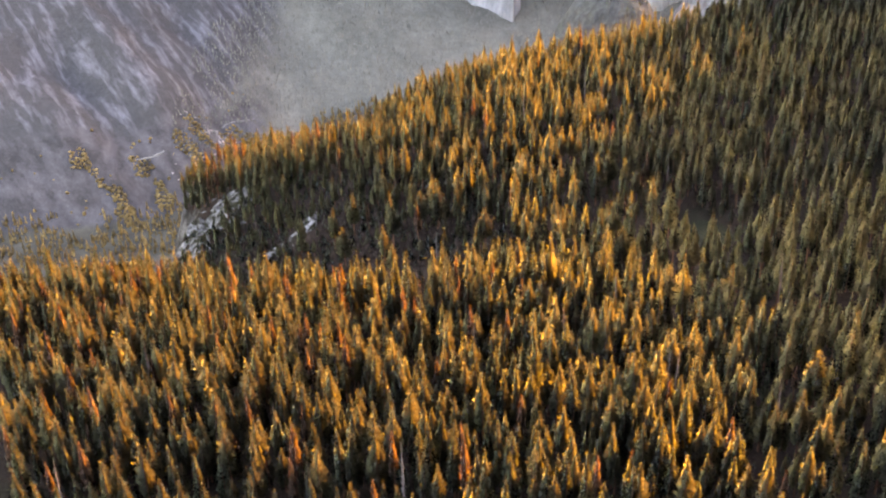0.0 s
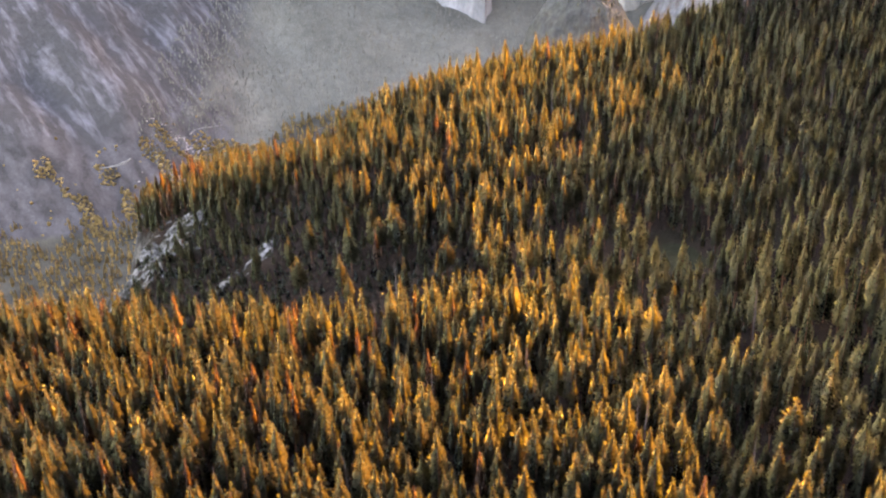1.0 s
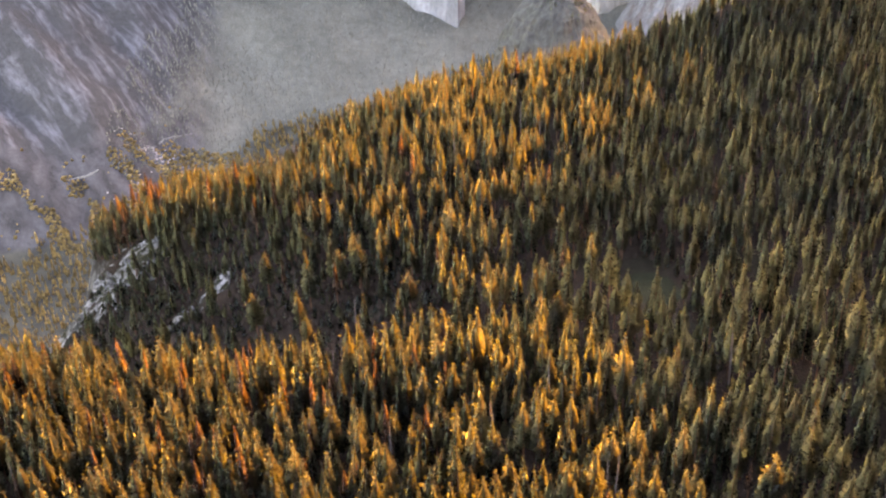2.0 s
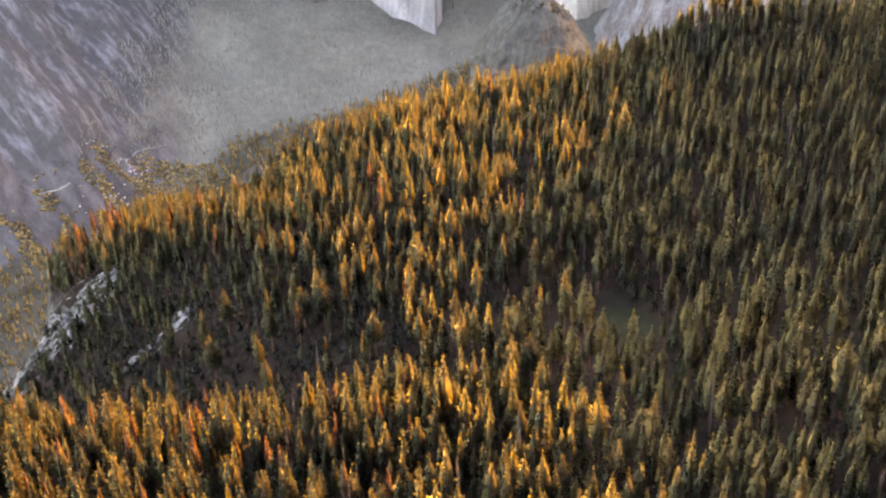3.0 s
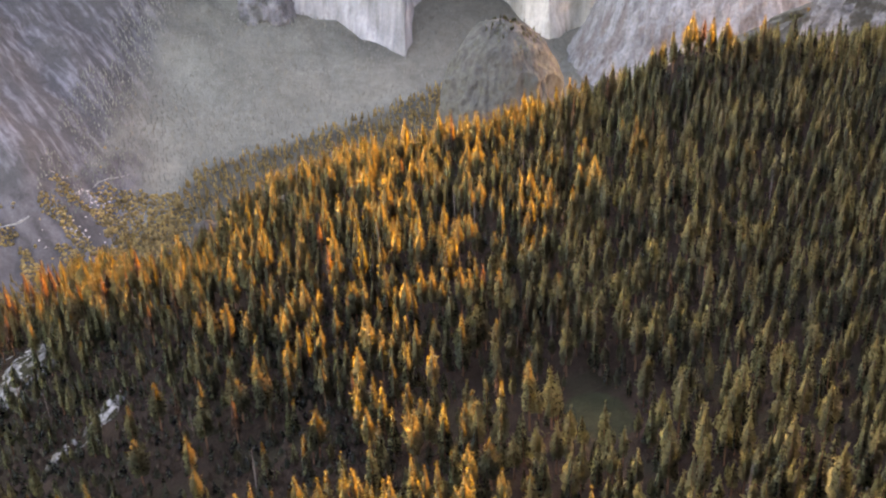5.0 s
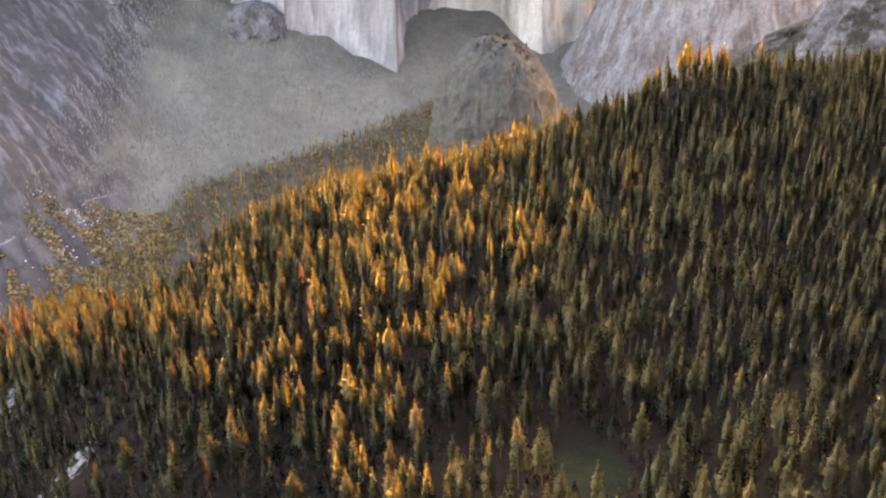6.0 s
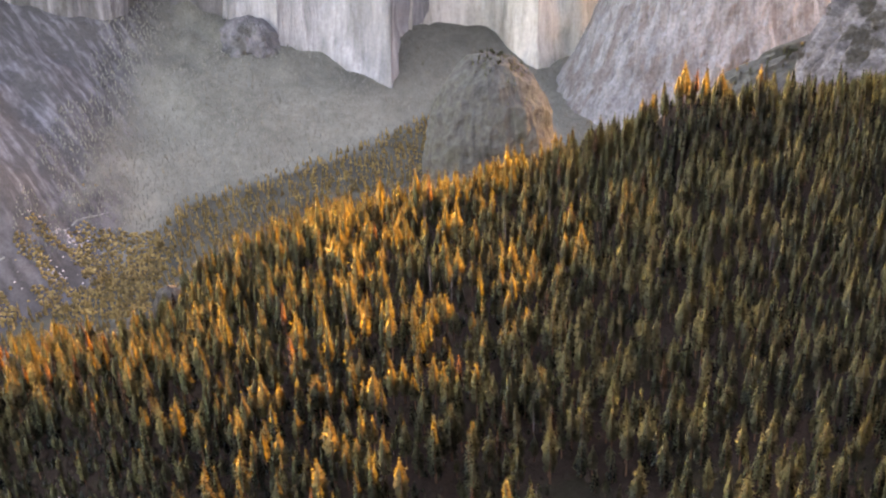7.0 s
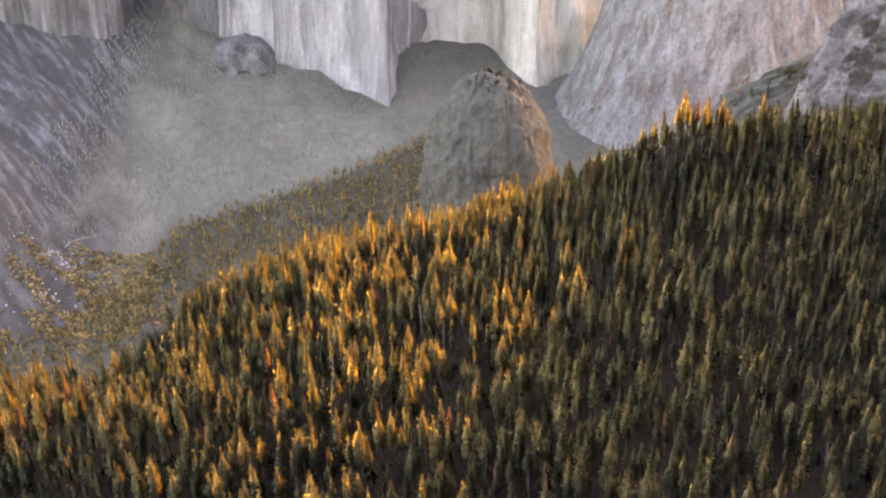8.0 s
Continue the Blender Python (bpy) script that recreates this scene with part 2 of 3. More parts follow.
def plateau(x, y):
    z = 831 + 0.18 * soft_pos(650 - np.maximum(y, 150), 40)
    z = z + 0.1 * soft_pos(x - 170, 30) * (1 - step(450, 680, y))
    s = soft_pos(-0.6 * x + 0.8 * (y - 620), 15)
    z = z - np.where(s < 290, 78 * (s / 290) ** 2, 78 + (s - 290) * 0.3) - 2.2 * soft_pos(s - 388, 10)
    z = z - 0.16 * soft_pos(s - 265, 12) * step(-50, -100, x)
    z = z + 22 * np.exp(-((x - 370) / 75) ** 2 - ((y - 1060) / 42) ** 2)
    z = z + 25 * np.exp(-((x - 318) / 27) ** 2 - ((y - 1062) / 36) ** 2)
    z = z + (11 * np.exp(-((x - 60) / 60) ** 2) - 13 * np.exp(-((x + 72) / 38) ** 2) + 10 * np.exp(-((x + 180) / 34) ** 2) - 10 * np.exp(-((x + 106) / 19) ** 2)) * step(850, 950, y)
    z = z + 7.5 * np.exp(-((x - 130) / 125) ** 2) * step(930, 1030, y)
    z = z - 0.75 * soft_pos(y - 1105 - 0.1 * (x - 350), 12)
    z = z - 10 * np.exp(-((x - 85) / 38) ** 2) * step(1012, 1045, y) - 16 * np.exp(-((x + 107) / 20) ** 2) * step(955, 990, y)
    cut_in = 0.149 * soft_pos(61 - x, 22) + 0.0008 * np.maximum(0, -x) ** 2 + 0.0033 * np.maximum(0, -140 - x) ** 2
    past = y - (598 - 0.217 * (x + 60))
    z = z - np.minimum(cut_in, 260) * np.exp(-(past / np.where(past > 0, 142, 54.5)) ** 2)
    edge = -182 - 0.2 * np.maximum(y - 760, 0) - 0.45 * np.clip(760 - y, 0, 60) + 9 * fbm(x * 0, y, 40, 3, 5)
    z = z - 3.0 * np.maximum(0, edge - x) * step(640, 720, y)
    z = z - 2.2 * soft_pos(-250 - x, 10) - 9 * np.exp(-((x + 172) / 18) ** 2 - ((y - 764) / 15) ** 2)
    return np.maximum(z, unseen_shade_hill(x, y)) + 2.5 * fbm(x, y, 60, 4, 11)


def valley(x, y):
    n = past_foot(x, y)
    down, across = 0.59 * x - 0.81 * y, 0.81 * x + 0.59 * y
    up = np.maximum(n, 0)
    west = step(-380, -600, x - 0.1 * (y - 2400))
    z = 45 + np.clip((y - 2400) * 0.06, -45, 30) + 3 * fbm(x, y, 120, 3, 21)
    z = z + 0.3 * soft_pos(n, 12) + 0.22 * west * np.minimum(up, 220) + 0.04 * soft_pos(n - 450, 30) + 13 * step(300, 430, n) * fbm(x, y, 75, 4, 43)
    ribs = fbm(across, down * 0.15, 110, 5, 31)
    return z + west * np.minimum(up * 0.2, 42) * (1 - 0.8 * step(380, 650, up)) * ribs + (1 - west) * np.minimum(up * 0.06, 12) * fbm(x, y, 150, 4, 41)


def height(x, y):
    x, y = np.asarray(x, float), np.asarray(y, float)
    return np.maximum(plateau(x, y), valley(x, y))


def mesh_from(name, verts, faces, mats, index=None, smooth=False, facing=None):
    """A mesh from arrays; faces all of one size."""
    verts, faces = np.asarray(verts, np.float32), np.asarray(faces, np.int32)
    me = bpy.data.meshes.new(name)
    me.vertices.add(len(verts))
    me.vertices.foreach_set("co", verts.ravel())
    size = faces.shape[1]
    me.loops.add(faces.size)
    me.loops.foreach_set("vertex_index", faces.ravel())
    me.polygons.add(len(faces))
    me.polygons.foreach_set("loop_start", np.arange(0, faces.size, size, dtype=np.int32))
    me.polygons.foreach_set("loop_total", np.full(len(faces), size, np.int32))
    for m in mats:
        me.materials.append(m)
    if index is not None:
        me.polygons.foreach_set("material_index", np.asarray(index, np.int32))
    me.polygons.foreach_set("use_smooth", np.full(len(faces), smooth))
    if facing is not None:
        me.attributes.new("leaf_facing", "FLOAT_VECTOR", "POINT").data.foreach_set("vector", np.asarray(facing, np.float32).ravel())
    me.update(calc_edges=True)
    me.validate()
    return me


def quads(rows, cols, wrap=False):
    i = np.arange(rows - 1)[:, None] * cols
    j = np.arange(cols if wrap else cols - 1)[None, :]
    j2 = (j + 1) % cols
    return np.stack([i + j, i + j2, i + cols + j2, i + cols + j], -1).reshape(-1, 4)


def axis(a, b, c, d, fine, coarse):
    """Positions with close spacing between b and c and wide spacing outside."""
    return np.concatenate([np.arange(a, b, coarse), np.arange(b, c, fine), np.arange(c, d + coarse, coarse)])


gx, gy = axis(-2600, -330, 560, 2600, 5.0, 25.0), axis(-900, 280, 1130, 4700, 5.0, 21.0)
GX, GY = np.meshgrid(gx, gy)
GZ = height(GX, GY)
ground = tagged(new("ground", mesh_from("ground", np.stack([GX, GY, GZ], -1).reshape(-1, 3), quads(len(gy), len(gx)), [soil], None, True)),
                "mountain ground of brown soil, scree and wooded slopes", "ground", kind="structure")
low_part = step(-15, 15, valley(GX, GY) - plateau(GX, GY))
beyond, west = past_foot(GX, GY), step(-260, -640, GX - 0.1 * (GY - 2400))
slope_y, slope_x = np.gradient(GZ, gy, gx)
for zone, weight in (("valley_zone", low_part), ("hazed_wood_zone", low_part * np.maximum(step(-10, 40, beyond), step(420, 520, GX))), ("rock_zone", low_part * west * step(90, 220, beyond)),
                     ("meadow_zone", 1 - step(0.75, 1.05, np.hypot((GX - 158) / 19, (GY - 620) / 27))), ("scree_zone", low_part * step(-270, -520, GX) * step(-20, 30, beyond) * (1 - step(130, 240, beyond))), ("cliff_zone", (1 - low_part) * step(1.7, 2.5, np.hypot(slope_x, slope_y)))):
    ground.data.attributes.new(zone, "FLOAT", "POINT").data.foreach_set("value", weight.astype(np.float32).ravel())


# ---- rock formations ----
def massif(name, label, centre, profile, squash, mat, seed, rough, bend=0.0, n_around=200, n_up=110, ribs=0.5):
    """A rock mass round an upright axis: profile gives (height, radius) from the foot up; squash narrows it front to back."""
    zs, rs = np.array([p[0] for p in profile], float), np.array([p[1] for p in profile], float)
    u = np.linspace(0, 1, n_up)
    span = np.concatenate([[0], np.cumsum(np.hypot(np.diff(zs), np.diff(rs)))])
    z, r = np.interp(u * span[-1], span, zs), np.interp(u * span[-1], span, rs)
    a = np.linspace(0.5 * math.pi, 2.5 * math.pi, n_around, endpoint=False)
    A, Z = np.meshgrid(a, z)
    R = np.broadcast_to(r[:, None], A.shape).copy()
    ca, sa = np.cos(A) * 3, np.sin(A) * 3
    along = A * rs.max() * 0.8
    streak = 0.9 - 2.0 * np.abs(fbm(along + Z * 0.1, Z * 0.16, 70, 5, seed))
    blocks = 0.7 * fbm(along, Z, 130, 5, seed + 9) + 0.8 - 1.5 * np.abs(fbm(along - Z * 0.5, Z + along * 0.3, 60, 5, seed + 3)) + 0.25 * smooth_noise(along / 16, Z / 9, seed + 6)
    R = np.maximum(R + rough * (ribs * streak + (1 - ribs) * blocks) * np.minimum(1, R / (2.5 * rough)), 0)
    lift = rough * 0.25 * fbm(ca * R / 60, sa * R / 60, 1.0, 4, seed + 5) * step(0.6, 1.0, np.broadcast_to(u[:, None], A.shape))
    X = centre[0] + R * np.cos(A) + bend * (Z - zs[0])
    Y = centre[1] + R * np.sin(A) * squash
    me = mesh_from(name, np.stack([X, Y, Z + lift], -1).reshape(-1, 3), quads(n_up, n_around, True), [mat], None, False)
    return tagged(new(name, me), label, "rock formation")


def cliff_wall(name, label, path, tops, mat, seed, rough, lean=0.08, spacing=8.0, low=0.0):
    """A great upright rock face along a line on the ground, with flutes, ledges and a flat back."""
    pts = np.array(path, float)
    seg = np.concatenate([[0], np.cumsum(np.hypot(*np.diff(pts, axis=0).T))])
    s = np.arange(0, seg[-1], spacing)
    px, py = np.interp(s, seg, pts[:, 0]), np.interp(s, seg, pts[:, 1])
    tx, ty = np.gradient(px), np.gradient(py)
    ln = np.hypot(tx, ty)
    nx, ny = ty / ln, -tx / ln
    top = np.interp(s, seg, np.broadcast_to(tops, len(seg)))
    S, V = np.meshgrid(s, np.linspace(0, 1, int((top.max() - low) / spacing)))
    Z = low + (top - low) * V
    flute = np.abs(fbm(S + Z * 0.15, Z * 0.2, 130, 5, seed)) * 0.9 + 0.2 * fbm(S, Z * 0.3, 28, 3, seed + 7) + 1.3 * fbm(S + 0.3 * Z, Z, 240, 4, seed + 4)
    out = rough * flute - lean * (Z - low)
    X, Y = px + nx * out, py + ny * out
    back = 500.0
    X = np.vstack([X, px - nx * back])
    Y = np.vstack([Y, py + np.abs(ny) * back])
    crest = top + rough * 3 * fbm(s, s * 0, 150, 4, seed + 2)
    Z = np.vstack([Z, crest])
    me = mesh_from(name, np.stack([X, Y, Z], -1).reshape(-1, 3), quads(len(Z), len(s)), [mat], None, True)
    return tagged(new(name, me), label, "cliff")


cliff_wall("granite_wall", "huge pale grey granite wall with vertical flutes", [(-262, 3400), (-247, 3115), (-205, 3055), (-150, 3058), (-112, 3035), (-96, 3015), (11, 3032), (117, 2985), (182, 2922), (222, 2990), (222, 3150), (420, 3400)],
           620, wall_rock, 61, 10)
cliff_wall("granite_wall", "grey granite wall, stained and streaked, painted darker for shade", [(-1700, 3250), (-900, 3010), (-704, 2990), (-630, 2996), (-549, 2961), (-452, 2975), (-410, 3030), (-396, 3150), (-390, 3350)], 620, shade_toned_rock, 63, 10)
cliff_wall("granite_wall", "recessed rock wall, painted dark for its shade, between two pale faces", [(-470, 3230), (-345, 3140), (-285, 3125), (-225, 3125), (-160, 3140)], 620, recess_shade_rock, 65, 12)
massif("rock_spur", "low grey broken rock spur at a granite wall's foot", (-158, 3062), [(105, 104), (160, 88), (205, 72), (238, 54), (258, 30), (266, 0)], 1.2, recess_shade_rock, 69, 15, n_around=110, n_up=50, ribs=0.4)
cliff_wall("granite_wall", "far granite valley wall, paled for haze, above a wooded slope", [(100, 3420), (235, 3170), (279, 3195), (330, 3240), (440, 3270), (505, 3170), (560, 3095), (640, 3150), (800, 3250), (1500, 3600), (2300, 3850)], 680, hazed_rock, 67, 16, lean=0.1, spacing=10.0)
massif("granite_dome", "grey rounded granite dome with scrub on its top", (337, 2300), [(-40, 132), (100, 126), (200, 122), (285, 115), (345, 98), (392, 70), (420, 38), (431, 0)], 0.9, dome_rock, 71, 11, n_around=200, n_up=104, ribs=0.5)
massif("granite_buttress", "tall pale granite buttress with streaked steep faces", (1015, 2960), [(-60, 560), (60, 430), (180, 365), (300, 322), (420, 290), (600, 230), (760, 120), (800, 0)], 0.8, buttress_rock, 73, 10, n_around=250, n_up=125, ribs=0.45)
massif("rocky_ridge", "low rocky ridge with scattered conifers on its crest", (925, 1900), [(200, 480), (400, 380), (520, 280), (575, 170), (600, 60), (605, 0)], 0.4, dome_rock, 77, 24, ribs=0.2)
massif("granite_peak", "steep grey granite peak beside the wooded plateau", (1455, 1690), [(100, 1015), (450, 865), (600, 785), (650, 766), (714, 741), (760, 717), (868, 575), (930, 470), (965, 380), (990, 240), (1005, 100), (1010, 0)], 0.24, peak_rock, 79, 15, n_around=250, n_up=125, ribs=0.3)


def rock_face(name, label, rim, deep, lean, mat, seed, rough, spacing=2.5):
    """A broken rock face hanging below a rim of points, stepping outwards as it goes down."""
    pts = np.array(rim, float)
    seg = np.concatenate([[0], np.cumsum(np.hypot(*np.diff(pts[:, :2], axis=0).T))])
    s = np.arange(0, seg[-1], spacing)
    px, py, pz = (np.interp(s, seg, pts[:, q]) for q in range(3))
    smooth = np.ones(13) / 13
    tx, ty = np.gradient(np.convolve(np.pad(px, 6, "edge"), smooth, "valid")), np.gradient(np.convolve(np.pad(py, 6, "edge"), smooth, "valid"))
    ln = np.hypot(tx, ty)
    nx, ny = ty / ln, -tx / ln
    d = np.concatenate([np.arange(0, deep, spacing)])
    S, D = np.meshgrid(s, d)
    crack = np.abs(fbm(S + D * 0.4, D - S * 0.3, 26, 5, seed))
    ledge = smooth_noise(S / 30 + 3, D / 9, seed + 4)
    out = lean * D + 0.9 * soft_pos(D - 45, 6) + rough * (1.1 * fbm(S, D * 0.7, 45, 4, seed + 2) + 0.9 * crack + 0.45 * ledge) * step(0, 8, D + 3)
    X, Y, Z = px + nx * out, py + ny * out, pz - D + 0.25 * rough * fbm(S, D, 14, 3, seed + 8)
    X, Y, Z = np.vstack([px - nx * 26, px - nx * 10, X]), np.vstack([py - ny * 26, py - ny * 8, Y]), np.vstack([pz - 14, pz - 1.5, Z])
    me = mesh_from(name, np.stack([X, Y, Z], -1).reshape(-1, 3), quads(len(Z), len(s))[:, ::-1], [mat], None, False)
    return tagged(new(name, me), label, "cliff")


rim_line = [(-220, 965), (-200, 880), (-185, 800), (-182, 757), (-192, 735), (-204, 708)]
rock_face("granite_cliff", "dark grey broken granite cliff at the plateau's edge", [(x + 3, y, float(plateau(np.array(x + 12.0), np.array(float(y)))) - 3) for x, y in rim_line], 140, 0.14, cliff_rock, 83, 7)


def slab(name, label, x0, x1, y0, y1, centre, radii, turn, seed, cell=1.6, cover=0.0):
    """Bare rock lying on a slope: ragged, stepped plates with gaps where scrub grows."""
    xs, ys = np.arange(x0, x1, cell), np.arange(y0, y1, cell)
    X, Y = np.meshgrid(xs, ys)
    c, q = math.cos(radians(turn)), math.sin(radians(turn))
    u, v = (X - centre[0]) * c + (Y - centre[1]) * q, -(X - centre[0]) * q + (Y - centre[1]) * c
    inside = 1 - np.hypot(u / radii[0], v / radii[1]) + 0.35 * fbm(X, Y, 22, 4, seed) - cover * np.maximum(0, fbm(X, Y, 13, 3, seed + 20))
    plates = np.floor(3 * fbm(X + Y * 0.5, Y - X * 0.5, 20, 3, seed + 3)) * 0.5 + 2.0 * np.abs(fbm(X, Y, 9, 4, seed + 5)) + 2.4 * fbm(X, Y, 16, 3, seed + 7)
    Z = height(X, Y) + np.clip(inside * 12, -3, 1.2) + plates * np.clip(inside * 4, 0, 1)
    f = quads(len(ys), len(xs))
    keep = inside.ravel()[f].max(1) > -0.02
    used, inverse = np.unique(f[keep], return_inverse=True)
    verts = np.stack([X, Y, Z], -1).reshape(-1, 3)[used]
    return tagged(new(name, mesh_from(name, verts, inverse.reshape(-1, 4), [granite], None, False)), label, "rock slab")


slab("granite_slab", "broad white granite slab on the cliff's steep front", -245, -120, 675, 840, (-172, 753), (66, 31), 66, 87, cell=1.2, cover=0.85)
slab("granite_slab", "small pale granite slab among trees in the gully", -120, -60, 645, 720, (-91, 686), (27, 10), 72, 89, cover=0.6)
slab("granite_slab", "narrow pale rock outcrop low in the gully", -140, -80, 630, 690, (-112, 664), (17, 5), 60, 90)


def ribbon(name, label, points, width, mat):
    """A narrow graded road along a line, laid on the slope."""
    pts = np.array(points, float)
    seg = np.concatenate([[0], np.cumsum(np.hypot(*np.diff(pts, axis=0).T))])
    d = np.arange(0, seg[-1], 4.0)
    px, py = np.interp(d, seg, pts[:, 0]), np.interp(d, seg, pts[:, 1])
    tx, ty = np.gradient(px), np.gradient(py)
    ln = np.hypot(tx, ty)
    z = np.maximum(np.maximum(height(px - ty / ln * width, py + tx / ln * width), height(px + ty / ln * width, py - tx / ln * width)), height(px, py)) + 0.6
    rows = [np.stack([px + q * -ty / ln * width / 2, py + q * tx / ln * width / 2, z + drop], -1) for q, drop in ((-1.3, -6), (-1, 0), (1, 0), (1.3, -6))]
    return tagged(new(name, mesh_from(name, np.concatenate(rows), quads(4, len(d)), [mat], None, False)), label, "road", kind="structure")


gravel = material("road_gravel", (0.16, 0.153, 0.15), (0.22, 0.213, 0.207), 0.2, fine=0.8)
ribbon("road", "thin pale gravel road cut across the scree slope", [(-512, 2290), (-485, 2327), (-468, 2357), (-447, 2373), (-417, 2407)], 1.9, gravel)
ribbon("road", "thin pale gravel road cut across the scree slope", [(-640, 2185), (-589, 2204), (-571, 2215)], 2.2, gravel)


# ---- trees ----
def conifer(seed, kind, levels, per_level, per_branch=3, fancy=False):
    """Vertices, triangles and material numbers of one conifer 25 m tall at the origin: a tapered trunk and whorls of drooping branches
    hung with small tufts of needles that face all ways, round a dark ragged heart."""
    rng = np.random.default_rng(seed)
    H = 25.0
    v, f, m, face = [], [], [], []

    def add(points, tris, mat, facing=None):
        base = len(v)
        v.extend(points)
        f.extend([[base + i for i in t] for t in tris])
        m.extend([mat] * len(tris))
        for p in points:
            q = np.array([p[0], p[1], 0.05]) if facing is None else facing
            face.append(q / np.linalg.norm(q))

    bend = rng.normal(0, 0.3, 2)
    axis_at = lambda h: np.array([bend[0] * (h / H) ** 2, bend[1] * (h / H) ** 2, h])
    snag = kind == "snag"
    sides = 5 if fancy else 3
    rings = [(0, 0.42), (H * 0.45, 0.3), (H * 0.995, 0.03)]
    pts, tris = [], []
    for h, r in rings:
        for i in range(sides):
            a = 2 * math.pi * i / sides
            pts.append(axis_at(h) + np.array([r * math.cos(a), r * math.sin(a), 0]))
    for q in range(len(rings) - 1):
        for i in range(sides):
            j = (i + 1) % sides
            a, b, c, d = q * sides + i, q * sides + j, (q + 1) * sides + j, (q + 1) * sides + i
            tris += [[a, b, c], [a, c, d]]
    add(pts, tris, GREY if snag else BARK)
    trunk_count = len(f)
    if kind == "pine":
        low, wide, tone = rng.uniform(0.2, 0.36), rng.uniform(3.0, 4.0), OLIVE
    elif kind == "broad":
        low, wide, tone = rng.uniform(0.3, 0.4), rng.uniform(4.4, 5.4), OLIVE
    elif kind == "fir":
        low, wide, tone = rng.uniform(0.06, 0.18), rng.uniform(3.1, 4.2), rng.choice([GREEN, DARK])
    elif kind == "rust":
        low, wide, tone = rng.uniform(0.25, 0.4), rng.uniform(2.1, 2.8), RUST
    else:
        low, wide, tone = rng.uniform(0.3, 0.5), rng.uniform(1.2, 2.0), GREY
    round_top = kind in ("pine", "broad")

    def reach_at(t):
        if round_top:
            return wide * (0.5 + 0.5 * math.sin(math.pi * min(t * 1.1 + 0.12, 1))) * (1 - max(0, t - 0.6) / 0.52)
        return wide * (1 - t ** 1.4) * (0.8 + 0.2 * min(1, t * 5)) + 0.12

    lobes = rng.uniform(0, 2 * math.pi, 3)
    for q in range(levels):
        t = min(max((q + rng.uniform(-0.4, 0.4)) / (levels - 1), 0), 1)
        h = H * (low + (0.985 - low) * t)
        reach = reach_at(t) * rng.uniform(0.78, 1.16)
        count = max(3, round(per_level * (1 - 0.5 * t)))
        count = max(2, count // 2) if snag else count
        turn = rng.uniform(0, 2 * math.pi)
        for b in range(count):
            if rng.random() < (0.22 if round_top else 0.1):
                continue
            a = turn + 2 * math.pi * (b + rng.uniform(-0.35, 0.35)) / count
            L = reach * rng.uniform(0.72, 1.12) * (1 + 0.16 * math.sin(a * 2 + lobes[0] + h * 0.4))
            rise = (0.1 if round_top else -0.22) + 0.45 * t + rng.uniform(-0.2, 0.2)
            out, side = np.array([math.cos(a), math.sin(a), 0]), np.array([-math.sin(a), math.cos(a), 0])
            root = axis_at(h)
            if snag:
                tip = root + out * L + np.array([0, 0, L * rise])
                add([root + side * 0.09, root - side * 0.09, tip], [[0, 1, 2]], GREY)
                continue
            mat = tone if rng.random() < 0.85 or tone == RUST else rng.choice([GREEN, OLIVE, DARK])
            for c in range(per_branch):
                along = 0.34 + 0.5 * (c + rng.uniform(0, 0.9)) / per_branch
                p = root + out * L * along + np.array([0, 0, L * along * rise]) + side * rng.normal(0, 0.13 * L) + np.array([0, 0, rng.normal(0, 0.16)])
                aim = out * rng.uniform(0.5, 1.0) + side * rng.normal(0, 0.4) + np.array([0, 0, rise * 0.7 + rng.normal(-0.1, 0.4)])
                aim /= np.linalg.norm(aim)
                spread = np.cross(aim, rng.normal(size=3))
                spread /= np.linalg.norm(spread) + 1e-6
                facing = out + side * rng.normal(0, 0.35) + np.array([0, 0, 0.5 + 0.4 * t + rng.normal(0, 0.35)])
                size = (0.32 if fancy else 0.44) * (0.55 + 0.5 * L / wide) * wide ** 0.5 * rng.uniform(0.75, 1.25)
                add([p - spread * size * 0.62 - aim * size * 0.3, p + spread * size * 0.62 - aim * size * 0.3, p + aim * size * 1.5], [[0, 1, 2]], mat, facing)
    if not snag:
        fins = 8 if fancy else 6
        for q in range(fins):
            a = lobes[1] + 2 * math.pi * (q + rng.uniform(-0.3, 0.3)) / fins
            out, side = np.array([math.cos(a), math.sin(a), 0]), np.array([-math.sin(a), math.cos(a), 0])
            spine = [axis_at(H * (low + (0.97 - low) * t)) for t in (0.03, 0.34, 0.66, 1.0)]
            count = 9 if fancy else 8
            rim = []
            for e in range(count):
                t = (e + rng.uniform(-0.25, 0.35)) / count * 0.96
                t = max(t, 0)
                wave = rng.uniform(0.84, 1.0) if e % 2 == q % 2 else rng.uniform(0.6, 0.76)
                rim.append(axis_at(H * (low + (0.97 - low) * t)) + out * reach_at(t) * wave + side * rng.normal(0, 0.3) + np.array([0, 0, -0.5 * wave]))
            near = [min(3, int(3.2 * e / count + 0.3)) for e in range(count)] + [3]
            tris = []
            for e in range(count):
                if e + 1 < count:
                    tris.append([4 + e, 4 + e + 1, near[e]])
                if near[e + 1] != near[e] and e + 1 < count:
                    tris.append([near[e], 4 + e + 1, near[e + 1]])
            tris.append([4 + count - 1, 3, near[count - 1] if near[count - 1] != 3 else 2])
            add([*spine, *rim], tris, tone, side + 0.4 * out + np.array([0, 0, 0.4]))
    return np.array(v), np.array(f), np.array(m), trunk_count, np.array(face)


LEANING = 0.035         # the whole forest leans a little, downhill


